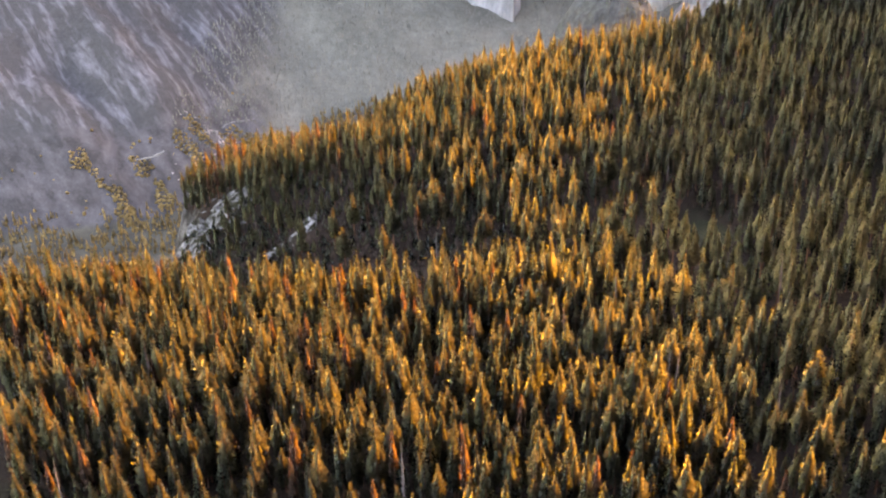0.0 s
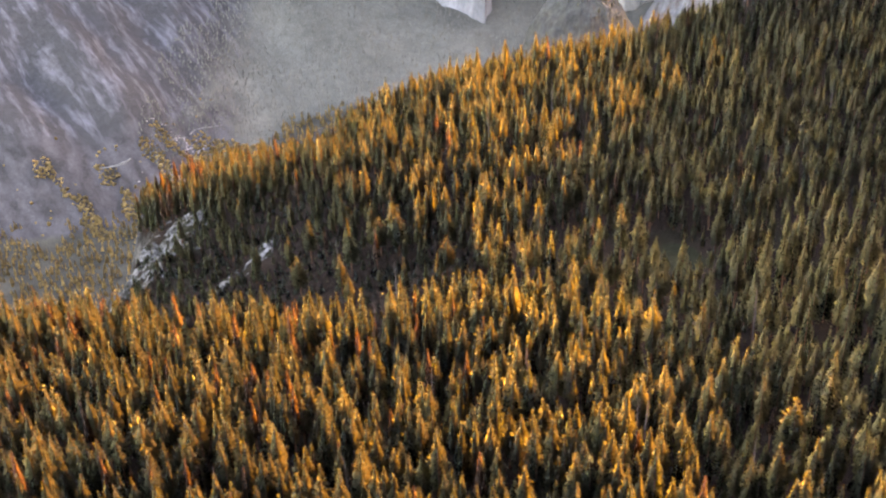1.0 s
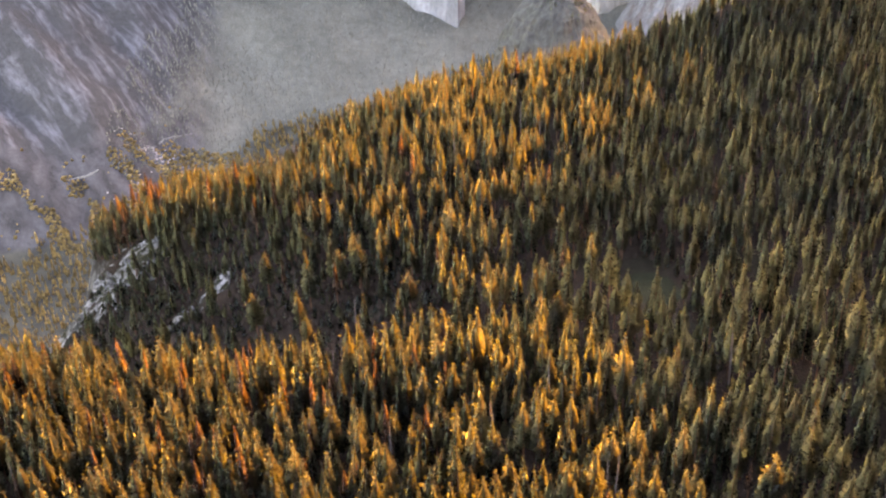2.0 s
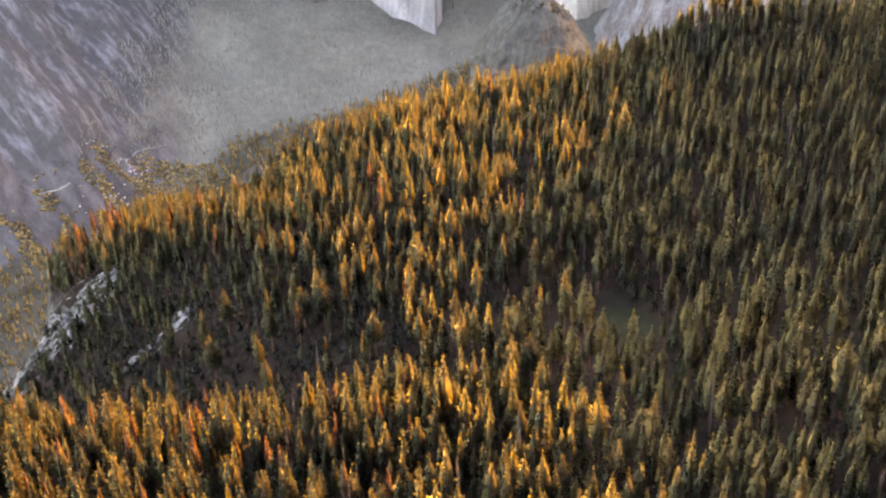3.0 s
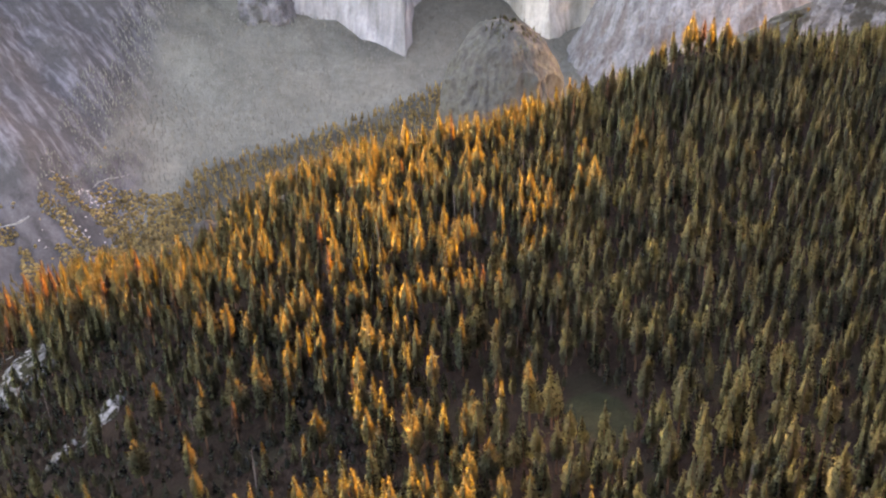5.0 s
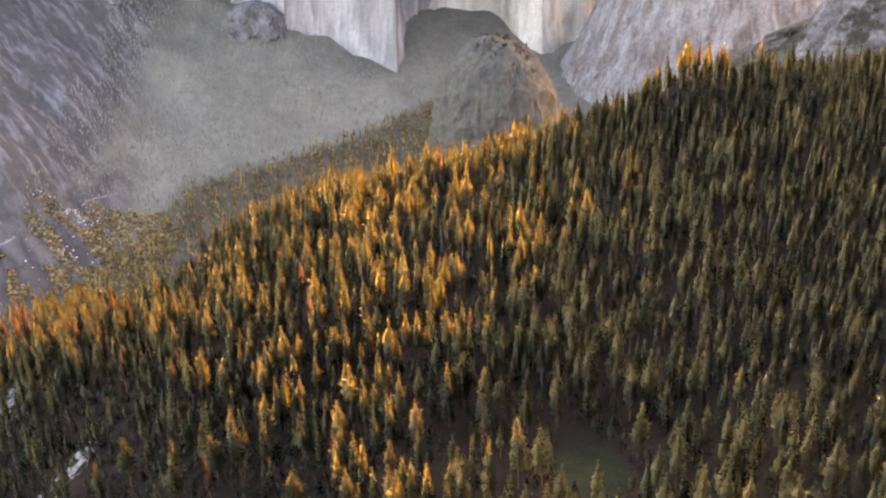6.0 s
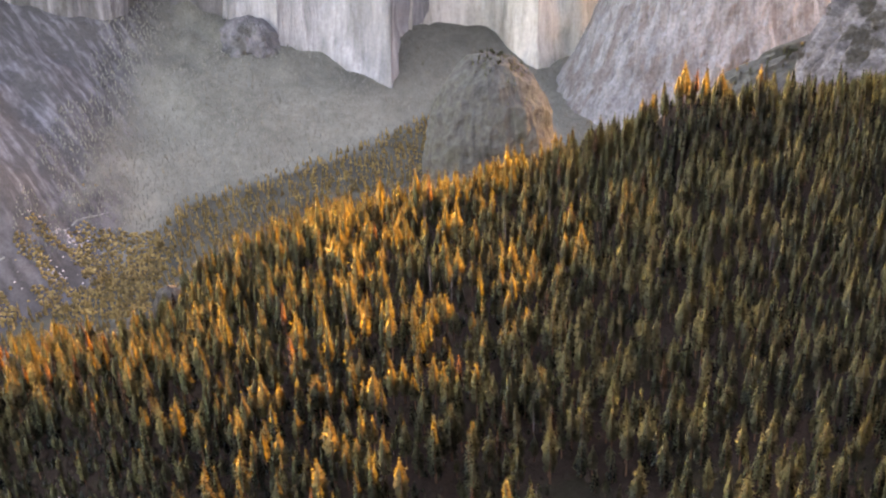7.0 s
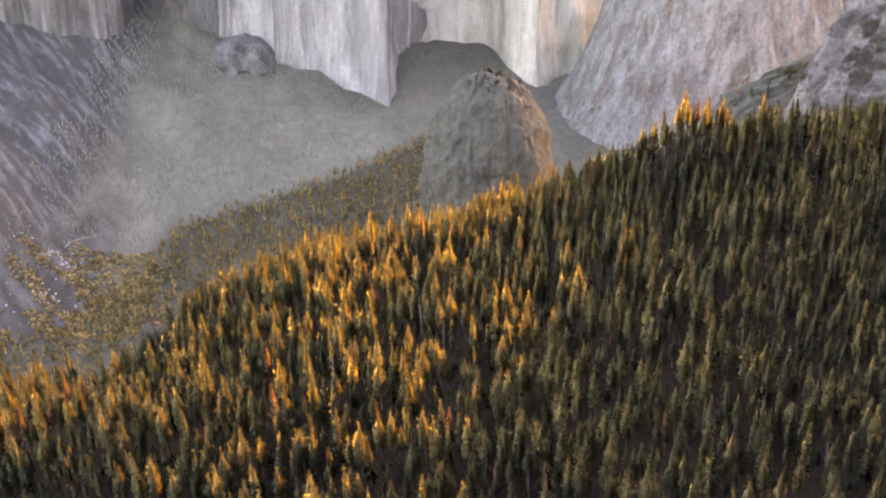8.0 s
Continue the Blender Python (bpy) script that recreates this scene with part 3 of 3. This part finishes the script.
def joined_trees(name, label, templates, places, category="trees", mats=None):
    """One mesh of many trees: places holds x, y, z, height, turn, template number."""
    vs, fs, ms, ns, base = [], [], [], [], 0
    for x, y, z, tall, turn, pick in places:
        v, f, m = templates[int(pick)][:3]
        facing = templates[int(pick)][-1] if len(templates[int(pick)]) > 3 else None
        k, c, s = tall / 25.0, math.cos(turn), math.sin(turn)
        kw = k ** 0.8
        vs.append(np.stack([x + kw * (v[:, 0] * c - v[:, 1] * s) - LEANING * k * v[:, 2], y + kw * (v[:, 0] * s + v[:, 1] * c), z + k * v[:, 2] - 0.4], -1))
        fs.append(f + base)
        ms.append(m)
        if facing is not None:
            ns.append(np.stack([facing[:, 0] * c - facing[:, 1] * s, facing[:, 0] * s + facing[:, 1] * c, facing[:, 2]], -1))
        base += len(v)
    me = mesh_from(name, np.concatenate(vs), np.concatenate(fs), mats or needles, np.concatenate(ms), facing=np.concatenate(ns) if ns else None)
    return tagged(new(name, me), label, category, kind="stuff")


# single trees that stand out: x, y and the height of the top above the sea
RIDGE_TREES = [(-4, 512, 886), (154, 498, 884), (204, 521, 893), (172, 548, 888), (99, 561, 874), (30, 519, 880), (-75, 577, 851), (91, 529, 869), (123, 524, 876), (-28, 577, 859),
               (38, 555, 867), (182, 514, 891), (-168, 563, 857), (-191, 566, 844), (-149, 553, 856), (-111, 621, 828), (160, 501, 887)]
SLOPE_TREES = [(54, 737, 848), (106, 682, 863), (112, 642, 869), (67, 615, 868), (24, 616, 858), (-3, 645, 863), (-32, 643, 855), (-18, 651, 856), (97, 666, 870), (-73, 709, 831), (-110, 737, 817), (-57, 701, 840),
               (-73, 759, 829), (-150, 820, 787), (-113, 855, 791), (84, 677, 861), (136, 671, 861), (75, 710, 861), (244, 617, 881), (189, 749, 861), (15, 675, 862), (237, 825, 861), (-67, 640, 845)]
CREST_TREES = [(32, 1052, 780), (36, 1048, 776), (-7, 1043, 769), (83, 1004, 805), (132, 1008, 818), (170, 1022, 824), (281, 1110, 822), (402, 1091, 847), (9, 919, 807), (-65, 939, 768), (-137, 875, 796), (-25, 1043, 764), (240, 1076, 826), (262, 1078, 834)]

rng = np.random.default_rng(7)
SPACING = 8.1
sx, sy = np.meshgrid(np.arange(-300, 760, SPACING), np.arange(312, 1260, SPACING))
sx = (sx + rng.uniform(-0.48, 0.48, sx.shape) * SPACING).ravel()
sy = (sy + rng.uniform(-0.48, 0.48, sy.shape) * SPACING).ravel()
sx, sy = np.concatenate([sx, rng.uniform(-240, 110, 760)]), np.concatenate([sy, rng.uniform(335, 552, 760)])      # the near ridge is denser
sz = height(sx, sy)
tilt = np.hypot(height(sx + 3, sy) - sz, height(sx, sy + 3) - sz) / 3
keep = (plateau(sx, sy) > 690) & (sy < 1190) & (tilt < 1.4) & (rng.random(sx.shape) < 0.95 - 0.55 * step(0.5, 1.2, tilt))
def in_gully(x, y):
    """1 in the thinly wooded hollow behind the near ridge, 0 outside it."""
    return 1 - step(0.8, 1.05, np.hypot((x + 78 + 0.25 * (y - 604)) / 128, (y - 604) / 84))


def on_steep_front(x, y):
    """1 on the slope above the hollow, where the trees are small."""
    return 1 - step(0.75, 1.1, np.hypot((x + 118) / 82, (y - 700) / 62))


def in_open_wood(x, y):
    """1 where the shaded wood on the plateau stands more open, with tall single trees."""
    return step(40, 90, x) * step(320, 270, x) * step(445, 485, y) * step(690, 640, y)


keep &= rng.random(sx.shape) > 0.34 * in_open_wood(sx, sy)
keep &= rng.random(sx.shape) > np.maximum(0.7 * in_gully(sx, sy), 0.35 * on_steep_front(sx, sy))
keep &= np.hypot(((sx + 177) * 0.36 + (sy - 756) * 0.93) / 58, ((sx + 177) * 0.93 - (sy - 756) * 0.36) / 22) > 1
keep &= (np.hypot((sx + 75) / 12, (sy - 1012) / 20) > 1) & (np.hypot((sx + 106) / 15, (sy - 996) / 42) > 1)
keep &= np.hypot((sx - 158) / 17, (sy - 620) / 25) > 1
keep &= (sx > -0.43 * sy - 15) & (sx < 0.49 * sy + 65)
for x, y, top in RIDGE_TREES + SLOPE_TREES + CREST_TREES:
    keep &= np.hypot(sx - x, sy - y) > 5.5
sx, sy, sz = sx[keep], sy[keep], sz[keep]
short = rng.random(len(sx)) < 0.2 + 0.26 * step(540, 600, sy) - 0.15 * step(960, 1010, sy)
tall = np.clip(np.where(short, rng.uniform(9, 20, len(sx)), rng.normal(27.5, 5.0, len(sx))), 8, 42)
tall *= np.minimum(1 - 0.24 * in_gully(sx, sy), 1 - 0.36 * on_steep_front(sx, sy))
tall *= np.where(short, 0.9, 1.1) ** in_open_wood(sx, sy)
kind_roll = rng.random(len(sx))
stand = fbm(sx, sy, 90, 3, 91)
kind_of = np.where(kind_roll < 0.018 + 0.12 * step(-40, -80, sx) * step(770, 830, sy) + 0.1 * step(40, -40, sx) * step(570, 530, sy), 2, np.where(kind_roll > 0.984, 3, np.where(kind_roll < 0.5 + 0.25 * stand, 0, 1)))
KINDS = ["pine", "fir", "rust", "snag"]
far_templates = {k: [conifer(100 * i + s, k, 13, 7, 2) for s in range(10)] for i, k in enumerate(KINDS)}
turns = rng.uniform(0, 6.28, len(sx))
picks = rng.integers(0, 10, len(sx))
LABELS = {"pine": "olive-green pines of a dense mountain forest", "fir": "dark green firs of a dense mountain forest",
          "rust": "rust-brown dying conifers among green ones", "snag": "bare grey dead conifers among green ones"}
TREE_NAMES = {"pine": "pine_tree", "fir": "fir_tree", "rust": "dying_conifer", "snag": "dead_conifer"}
TREE_LABELS = {"pine": "tall olive-green pine with a rounded crown", "fir": "dark green fir with a narrow pointed crown",
               "rust": "dying conifer with rust-brown needles", "snag": "bare grey dead conifer with broken branches"}


def sapling(seed):
    """A small bushy conifer of a few ragged skirts, 25 units tall."""
    rng = np.random.default_rng(seed)
    v, f = [], []
    for q in range(3):
        h0, h1, r = 1.0 + q * 6.0, 13.0 + q * 6.0, (7.0 - q * 1.9) * rng.uniform(0.85, 1.15)
        base = len(v)
        v.append([rng.normal(0, 0.6), rng.normal(0, 0.6), h1])
        v += [[r * rng.uniform(0.55, 1.25) * math.cos(a), r * rng.uniform(0.55, 1.25) * math.sin(a), h0 + rng.uniform(-2, 2)] for a in np.arange(5) * math.pi / 2.5 + q]
        f += [[base, base + 1 + i, base + 1 + (i + 1) % 5] for i in range(5)]
    v = np.array(v)
    facing = v * [1, 1, 0] + [0, 0, 4]
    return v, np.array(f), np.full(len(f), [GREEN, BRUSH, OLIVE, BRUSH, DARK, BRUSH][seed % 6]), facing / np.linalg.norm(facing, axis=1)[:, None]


def tree_thing(kind, template, label):
    """A tree as an Empty at its foot with a trunk and a crown under it."""
    v, f, m, woody, facing = template
    root = tagged(new(TREE_NAMES[kind]), label, "tree", kind + " trees of the forest")
    for name, faces in (("trunk", slice(0, woody)), ("crown", slice(woody, None))):
        used, inverse = np.unique(f[faces], return_inverse=True)
        ob = new(name, mesh_from(name, v[used], inverse.reshape(-1, 3), needles, m[faces], facing=facing[used]))
        ob.parent = root
    return root


def stand_at(x, y, tall, turn):
    return Matrix.Translation((x, y, float(height(x, y)) - 0.4)) @ Matrix.Rotation(-LEANING, 4, "Y") @ Matrix.Rotation(turn, 4, "Z") @ Matrix.Diagonal((*[(tall / 25) ** 0.8] * 2, tall / 25, 1))


def plant(kind, templates, places):
    """Trees as things: the first of each shape is built, the rest are copies of it."""
    made = {}
    for x, y, tall, turn, pick in places:
        if pick not in made:
            made[pick] = tree_thing(kind, templates[int(pick)], TREE_LABELS[kind])
            made[pick].matrix_basis = stand_at(x, y, tall, turn)
        else:
            ob = copy_thing(made[pick], Matrix.Identity(4))
            ob.matrix_basis = stand_at(x, y, tall, turn)


near_templates = {k: [conifer(1000 + 100 * i + s, k, 20, 8, 3, True) for s in range(8)] for i, k in enumerate(KINDS)}
SINGLE = {"pine": 300, "fir": 300, "rust": 70, "snag": 80}
for i, k in enumerate(KINDS):
    sel = np.nonzero(kind_of == i)[0]
    sel = sel[np.argsort(sy[sel] + 0.3 * np.abs(sx[sel] - 30))]
    near, rest = sel[:SINGLE[k]], sel[SINGLE[k]:]
    plant(k, near_templates[k], [(sx[q], sy[q], tall[q], turns[q], picks[q] % 8) for q in near])
    joined_trees(k + "_forest", LABELS[k], far_templates[k], np.stack([sx[rest], sy[rest], sz[rest], tall[rest], turns[rest], picks[rest]], -1))

back_x, back_y = np.meshgrid(np.arange(-190, 290, 15.0), np.arange(-90, 306, 15.0))
back_x = (back_x + rng.uniform(-6.5, 6.5, back_x.shape)).ravel()
back_y = (back_y + rng.uniform(-6.5, 6.5, back_y.shape)).ravel()
joined_trees("fir_forest", LABELS["fir"], [conifer(800 + q, "fir", 7, 6, 2) for q in range(10)], np.stack([back_x, back_y, height(back_x, back_y), rng.uniform(18, 32, len(back_x)), rng.uniform(0, 6, len(back_x)), rng.integers(0, 10, len(back_x))], -1))

# saplings and shrubs between the trunks, denser in the gully to darken it
ux = np.concatenate([rng.uniform(-260, 470, 5000), rng.uniform(-195, 60, 2600)])
uy = np.concatenate([rng.uniform(312, 1100, 5000), rng.uniform(530, 765, 2600)])
uz = height(ux, uy)
keep = (plateau(ux, uy) > 560) & (np.hypot(((ux + 177) * 0.36 + (uy - 756) * 0.93) / 60, ((ux + 177) * 0.93 - (uy - 756) * 0.36) / 23) > rng.choice([0, 0.6, 0.6, 1], ux.shape)) & (np.hypot((ux + 91) / 12, (uy - 685) / 18) > 1) & (np.hypot((ux - 158) / 20, (uy - 620) / 32) > 1) & (np.hypot(height(ux + 3, uy) - uz, height(ux, uy + 3) - uz) < 3.6) & (np.abs(ux - 55 - 0.42 * (uy - 270)) < 190 + 0.5 * uy)
ux, uy, uz = ux[keep], uy[keep], uz[keep]
joined_trees("forest_undergrowth", "brown brush, darkened for shade, and dark green saplings under the forest trees", [sapling(500 + q) for q in range(9)],
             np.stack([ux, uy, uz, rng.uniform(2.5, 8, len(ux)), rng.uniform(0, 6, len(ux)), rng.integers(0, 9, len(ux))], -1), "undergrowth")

# trees that stand out from the rest
for marks in (RIDGE_TREES, SLOPE_TREES, CREST_TREES):
    for k, start in (("pine", 0), ("fir", 2)):
        chosen = [(x, y, top) for q, (x, y, top) in enumerate(marks) if (q % 3 == 2) == (start == 2)]
        plant(k, near_templates[k], [(x, y, min(max(top + 0.4 - float(height(x, y)), 12.0), 44.0), x * 0.7, q % 8) for q, (x, y, top) in enumerate(chosen)])
RUST_AT = [(-72, 745), (-15, 626), (70, 851), (154, 683), (26, 511), (40, 535), (-118, 851), (328, 1057), (132, 687), (-43, 745)]
PINE_AT = [(-30, 627), (25, 599), (107, 686), (98, 676), (44, 724), (-13, 640), (-56, 654), (-58, 607), (-2, 643), (98, 558)]
SNAG_AT = [(255, 916), (280, 926), (195, 925), (164, 912), (110, 853)]
plant("rust", near_templates["rust"], [(x, y, 29, x * 0.7, q % 8) for q, (x, y) in enumerate(RUST_AT)])
plant("snag", near_templates["snag"], [(x, y, 30, x * 0.7, q % 8) for q, (x, y) in enumerate(SNAG_AT)])
broad = [conifer(1900 + q, "broad", 17, 12, 5, True) for q in range(4)]
plant("pine", broad, [(x, y, 30, x * 0.7, q % 4) for q, (x, y) in enumerate(PINE_AT)] + [(154, 392, 37, 1.0, 0)])

# scattered trees on the rock dome and the rocky ridge
crag = np.random.default_rng(17)
ridge_trees = []
for q in range(90):
    ridge_trees.append((crag.uniform(640, 1000), crag.normal(1888, 10), crag.uniform(8, 16), crag.uniform(0, 6), crag.integers(0, 10)))
dome_trees = [(338 + crag.normal(14, 34), 2285 + crag.normal(0, 26), crag.uniform(6, 13), crag.uniform(0, 6), crag.integers(0, 10)) for q in range(110)]
bpy.context.view_layer.update()
seen = bpy.context.evaluated_depsgraph_get()
massif("rock_outcrop", "dark grey rock outcrop at the plateau's far edge", (-75, 1022), [(676, 20), (700, 14), (718, 11.5), (729, 8), (734, 0)], 0.9, outcrop_rock, 93, 4.0, n_around=60, n_up=30)
crag_places = []
for x, y, h, turn, pick in ridge_trees + dome_trees:
    ok, hit, *_ = scene.ray_cast(seen, Vector((x, y, 1100)), Vector((0, 0, -1)))
    if ok:
        crag_places.append((x, y, hit.z, h, turn, pick))
joined_trees("crag_trees", "small conifers scattered over a rocky crest", far_templates["pine"], crag_places)


def valley_conifer(seed):
    """A small plain conifer for the valley floor, 25 m tall."""
    rng = np.random.default_rng(seed)
    v, f, m = [], [], []
    tone = 0
    for q in range(4):
        h0, h1, r = 2.5 + q * 5.2, 11.0 + q * 4.7, (4.6 - q * 0.95) * rng.uniform(0.85, 1.15)
        base = len(v)
        v.append([rng.normal(0, 0.3), rng.normal(0, 0.3), h1])
        for i in range(5):
            a = 2 * math.pi * i / 5 + q + rng.uniform(-0.3, 0.3)
            k = r * rng.uniform(0.6, 1.2)
            v.append([k * math.cos(a), k * math.sin(a), h0 + rng.uniform(-0.8, 0.8)])
        for i in range(5):
            f.append([base, base + 1 + i, base + 1 + (i + 1) % 5])
            m.append(tone)
    return np.array(v), np.array(f), np.array(m)


def bush(seed):
    """A rounded leafy shrub 25 units tall, of ragged facets."""
    rng = np.random.default_rng(seed)
    bm = bmesh.new()
    bmesh.ops.create_icosphere(bm, subdivisions=1, radius=1.0)
    v = np.array([list(p.co) for p in bm.verts])
    f = np.array([[p.index for p in q.verts] for q in bm.faces])
    bm.free()
    v *= (1 + rng.uniform(-0.35, 0.35, len(v)))[:, None]
    return v * np.array([14, 14, 17]) + np.array([0, 0, 10]), f, np.zeros(len(f), int)


vx, vy = np.meshgrid(np.arange(-1000, 420, 10.5), np.arange(1500, 2900, 10.5))
vx = (vx + rng.uniform(-10, 10, vx.shape)).ravel()
vy = (vy + rng.uniform(-10, 10, vy.shape)).ravel()
vn, vgap = past_foot(vx, vy), fbm(vx, vy, 120, 3, 95)
keep = (valley(vx, vy) > plateau(vx, vy) + 10) & (vn < 30) & (vgap > -0.8) & (rng.random(vx.shape) < 0.8)
vx, vy = vx[keep], vy[keep]
joined_trees("valley_forest", "conifers on the valley floor far below, sunlight put into their colour", [valley_conifer(300 + q) for q in range(9)],
             np.stack([vx, vy, height(vx, vy), rng.uniform(9, 24, len(vx)), rng.uniform(0, 6, len(vx)), rng.integers(0, 9, len(vx))], -1), "trees", [valley_sun_leaf])
def off_line(x, y, points):
    """Distance to a line of points."""
    best = np.full(np.shape(x), 1e9)
    for (ax, ay), (cx, cy) in zip(points, points[1:]):
        t = np.clip(((x - ax) * (cx - ax) + (y - ay) * (cy - ay)) / ((cx - ax) ** 2 + (cy - ay) ** 2), 0, 1)
        best = np.minimum(best, np.hypot(x - ax - t * (cx - ax), y - ay - t * (cy - ay)))
    return best


def inside(x, y, corners):
    hit = np.zeros(np.shape(x), bool)
    for (ax, ay), (cx, cy) in zip(corners, corners[1:] + corners[:1]):
        hit ^= ((ay > y) != (cy > y)) & (x < (cx - ax) * (y - ay) / (cy - ay + 1e-9) + ax)
    return hit


BRUSH_BANDS = [[(-540, 2304), (-493, 2280), (-437, 2262)], [(-545, 2252), (-535, 2244), (-498, 2208), (-449, 2166), (-425, 2130)], [(-738, 2159), (-690, 2125), (-640, 2085), (-600, 2045), (-572, 2020)], [(-628, 2190), (-612, 2172)], [(-575, 2140), (-562, 2118)], [(-509, 2169), (-470, 2136)]]
COPSE = [(-476, 2338), (-396, 2352), (-321, 2388), (-296, 2279), (-313, 2120), (-383, 2100), (-430, 2180), (-458, 2274)]
bx, by = np.meshgrid(np.arange(-1000, -230, 4.9), np.arange(1900, 2600, 4.9))
bx = (bx + rng.uniform(-2.6, 2.6, bx.shape)).ravel()
by = (by + rng.uniform(-2.6, 2.6, by.shape)).ravel()
ragged = 12 * fbm(bx, by, 24, 4, 97)
band = np.min([off_line(bx, by, line) for line in BRUSH_BANDS], axis=0) + ragged < 13
keep = (valley(bx, by) > plateau(bx, by) + 10) & (band | (inside(bx + 1.6 * ragged, by + 1.6 * ragged, COPSE) & (rng.random(bx.shape) < 0.82)) | ((past_foot(bx, by) > -60) & (past_foot(bx, by) < 200) & (bx < -440) & (rng.random(bx.shape) < 0.012)))
bx, by = bx[keep], by[keep]
# The brush shares the leaves that carry sunlight in their colour.
joined_trees("valley_brush", "yellow-green leafy brush in bands across grey scree", [bush(400 + q) for q in range(9)],
             np.stack([bx, by, height(bx, by), rng.uniform(1.7, 5.8, len(bx)) * rng.uniform(0.8, 1.1, len(bx)), rng.uniform(0, 6, len(bx)), rng.integers(0, 9, len(bx))], -1), "brush", [valley_sun_leaf])


def boulder(seed):
    """An angular rock about 25 units tall."""
    rng = np.random.default_rng(seed)
    bm = bmesh.new()
    bmesh.ops.create_icosphere(bm, subdivisions=1, radius=1.0)
    v = np.array([list(p.co) for p in bm.verts])
    f = np.array([[p.index for p in q.verts] for q in bm.faces])
    bm.free()
    v *= (1 + rng.uniform(-0.3, 0.3, len(v)))[:, None]
    return v * np.array([15, 12, 11]) + np.array([0, 0, 6]), f, np.zeros(len(f), int)


pale_stone = material("boulder_granite", (0.26, 0.225, 0.22), (0.44, 0.38, 0.37), 0.3, fine=0.8, island=0.2)
kx = np.concatenate([-487 + 24 * rng.normal(size=90), -492 + 9 * rng.normal(size=45), rng.uniform(-560, -430, 20)])
ky = np.concatenate([2309 + 9 * rng.normal(size=90), 2211 + 8 * rng.normal(size=45), rng.uniform(2160, 2330, 20)])
joined_trees("scree_boulders", "pale pinkish granite boulders strewn over the scree", [boulder(700 + q) for q in range(6)],
             np.stack([kx, ky, height(kx, ky), rng.uniform(1.0, 3.6, len(kx)), rng.uniform(0, 6, len(kx)), rng.integers(0, 6, len(kx))], -1), "boulders", [pale_stone])

# Leaf colour is lightened towards the slope's grey to paint haze over it.
hazy_leaf = material("haze_paled_leaves", (0.095, 0.094, 0.082), (0.145, 0.142, 0.123), 0.02, island=0.25)
hx, hy = np.meshgrid(np.arange(-560, 1000, 10.0), np.arange(2150, 3150, 10.0))
hx = (hx + rng.uniform(-5, 5, hx.shape)).ravel()
hy = (hy + rng.uniform(-5, 5, hy.shape)).ravel()
hn = past_foot(hx, hy)
stony = step(-420, -700, hx - 0.1 * (hy - 2400)) + 0.35 * fbm(hx, hy, 110, 3, 98)
keep = (valley(hx, hy) > plateau(hx, hy) + 10) & ((hn > 20) | ((hx > 440) & (hy > 2500))) & (hn < 640) & (stony < 0.4) & (rng.random(hx.shape) < 0.92 - 0.55 * step(-150, 200, hx)) & ~inside(hx, hy, COPSE) & ~((hx < -400) & (hn < 110))
hx, hy = hx[keep], hy[keep]
joined_trees("slope_forest", "olive conifers on the shaded valley side, haze put into their colour", [valley_conifer(300 + q) for q in range(9)],
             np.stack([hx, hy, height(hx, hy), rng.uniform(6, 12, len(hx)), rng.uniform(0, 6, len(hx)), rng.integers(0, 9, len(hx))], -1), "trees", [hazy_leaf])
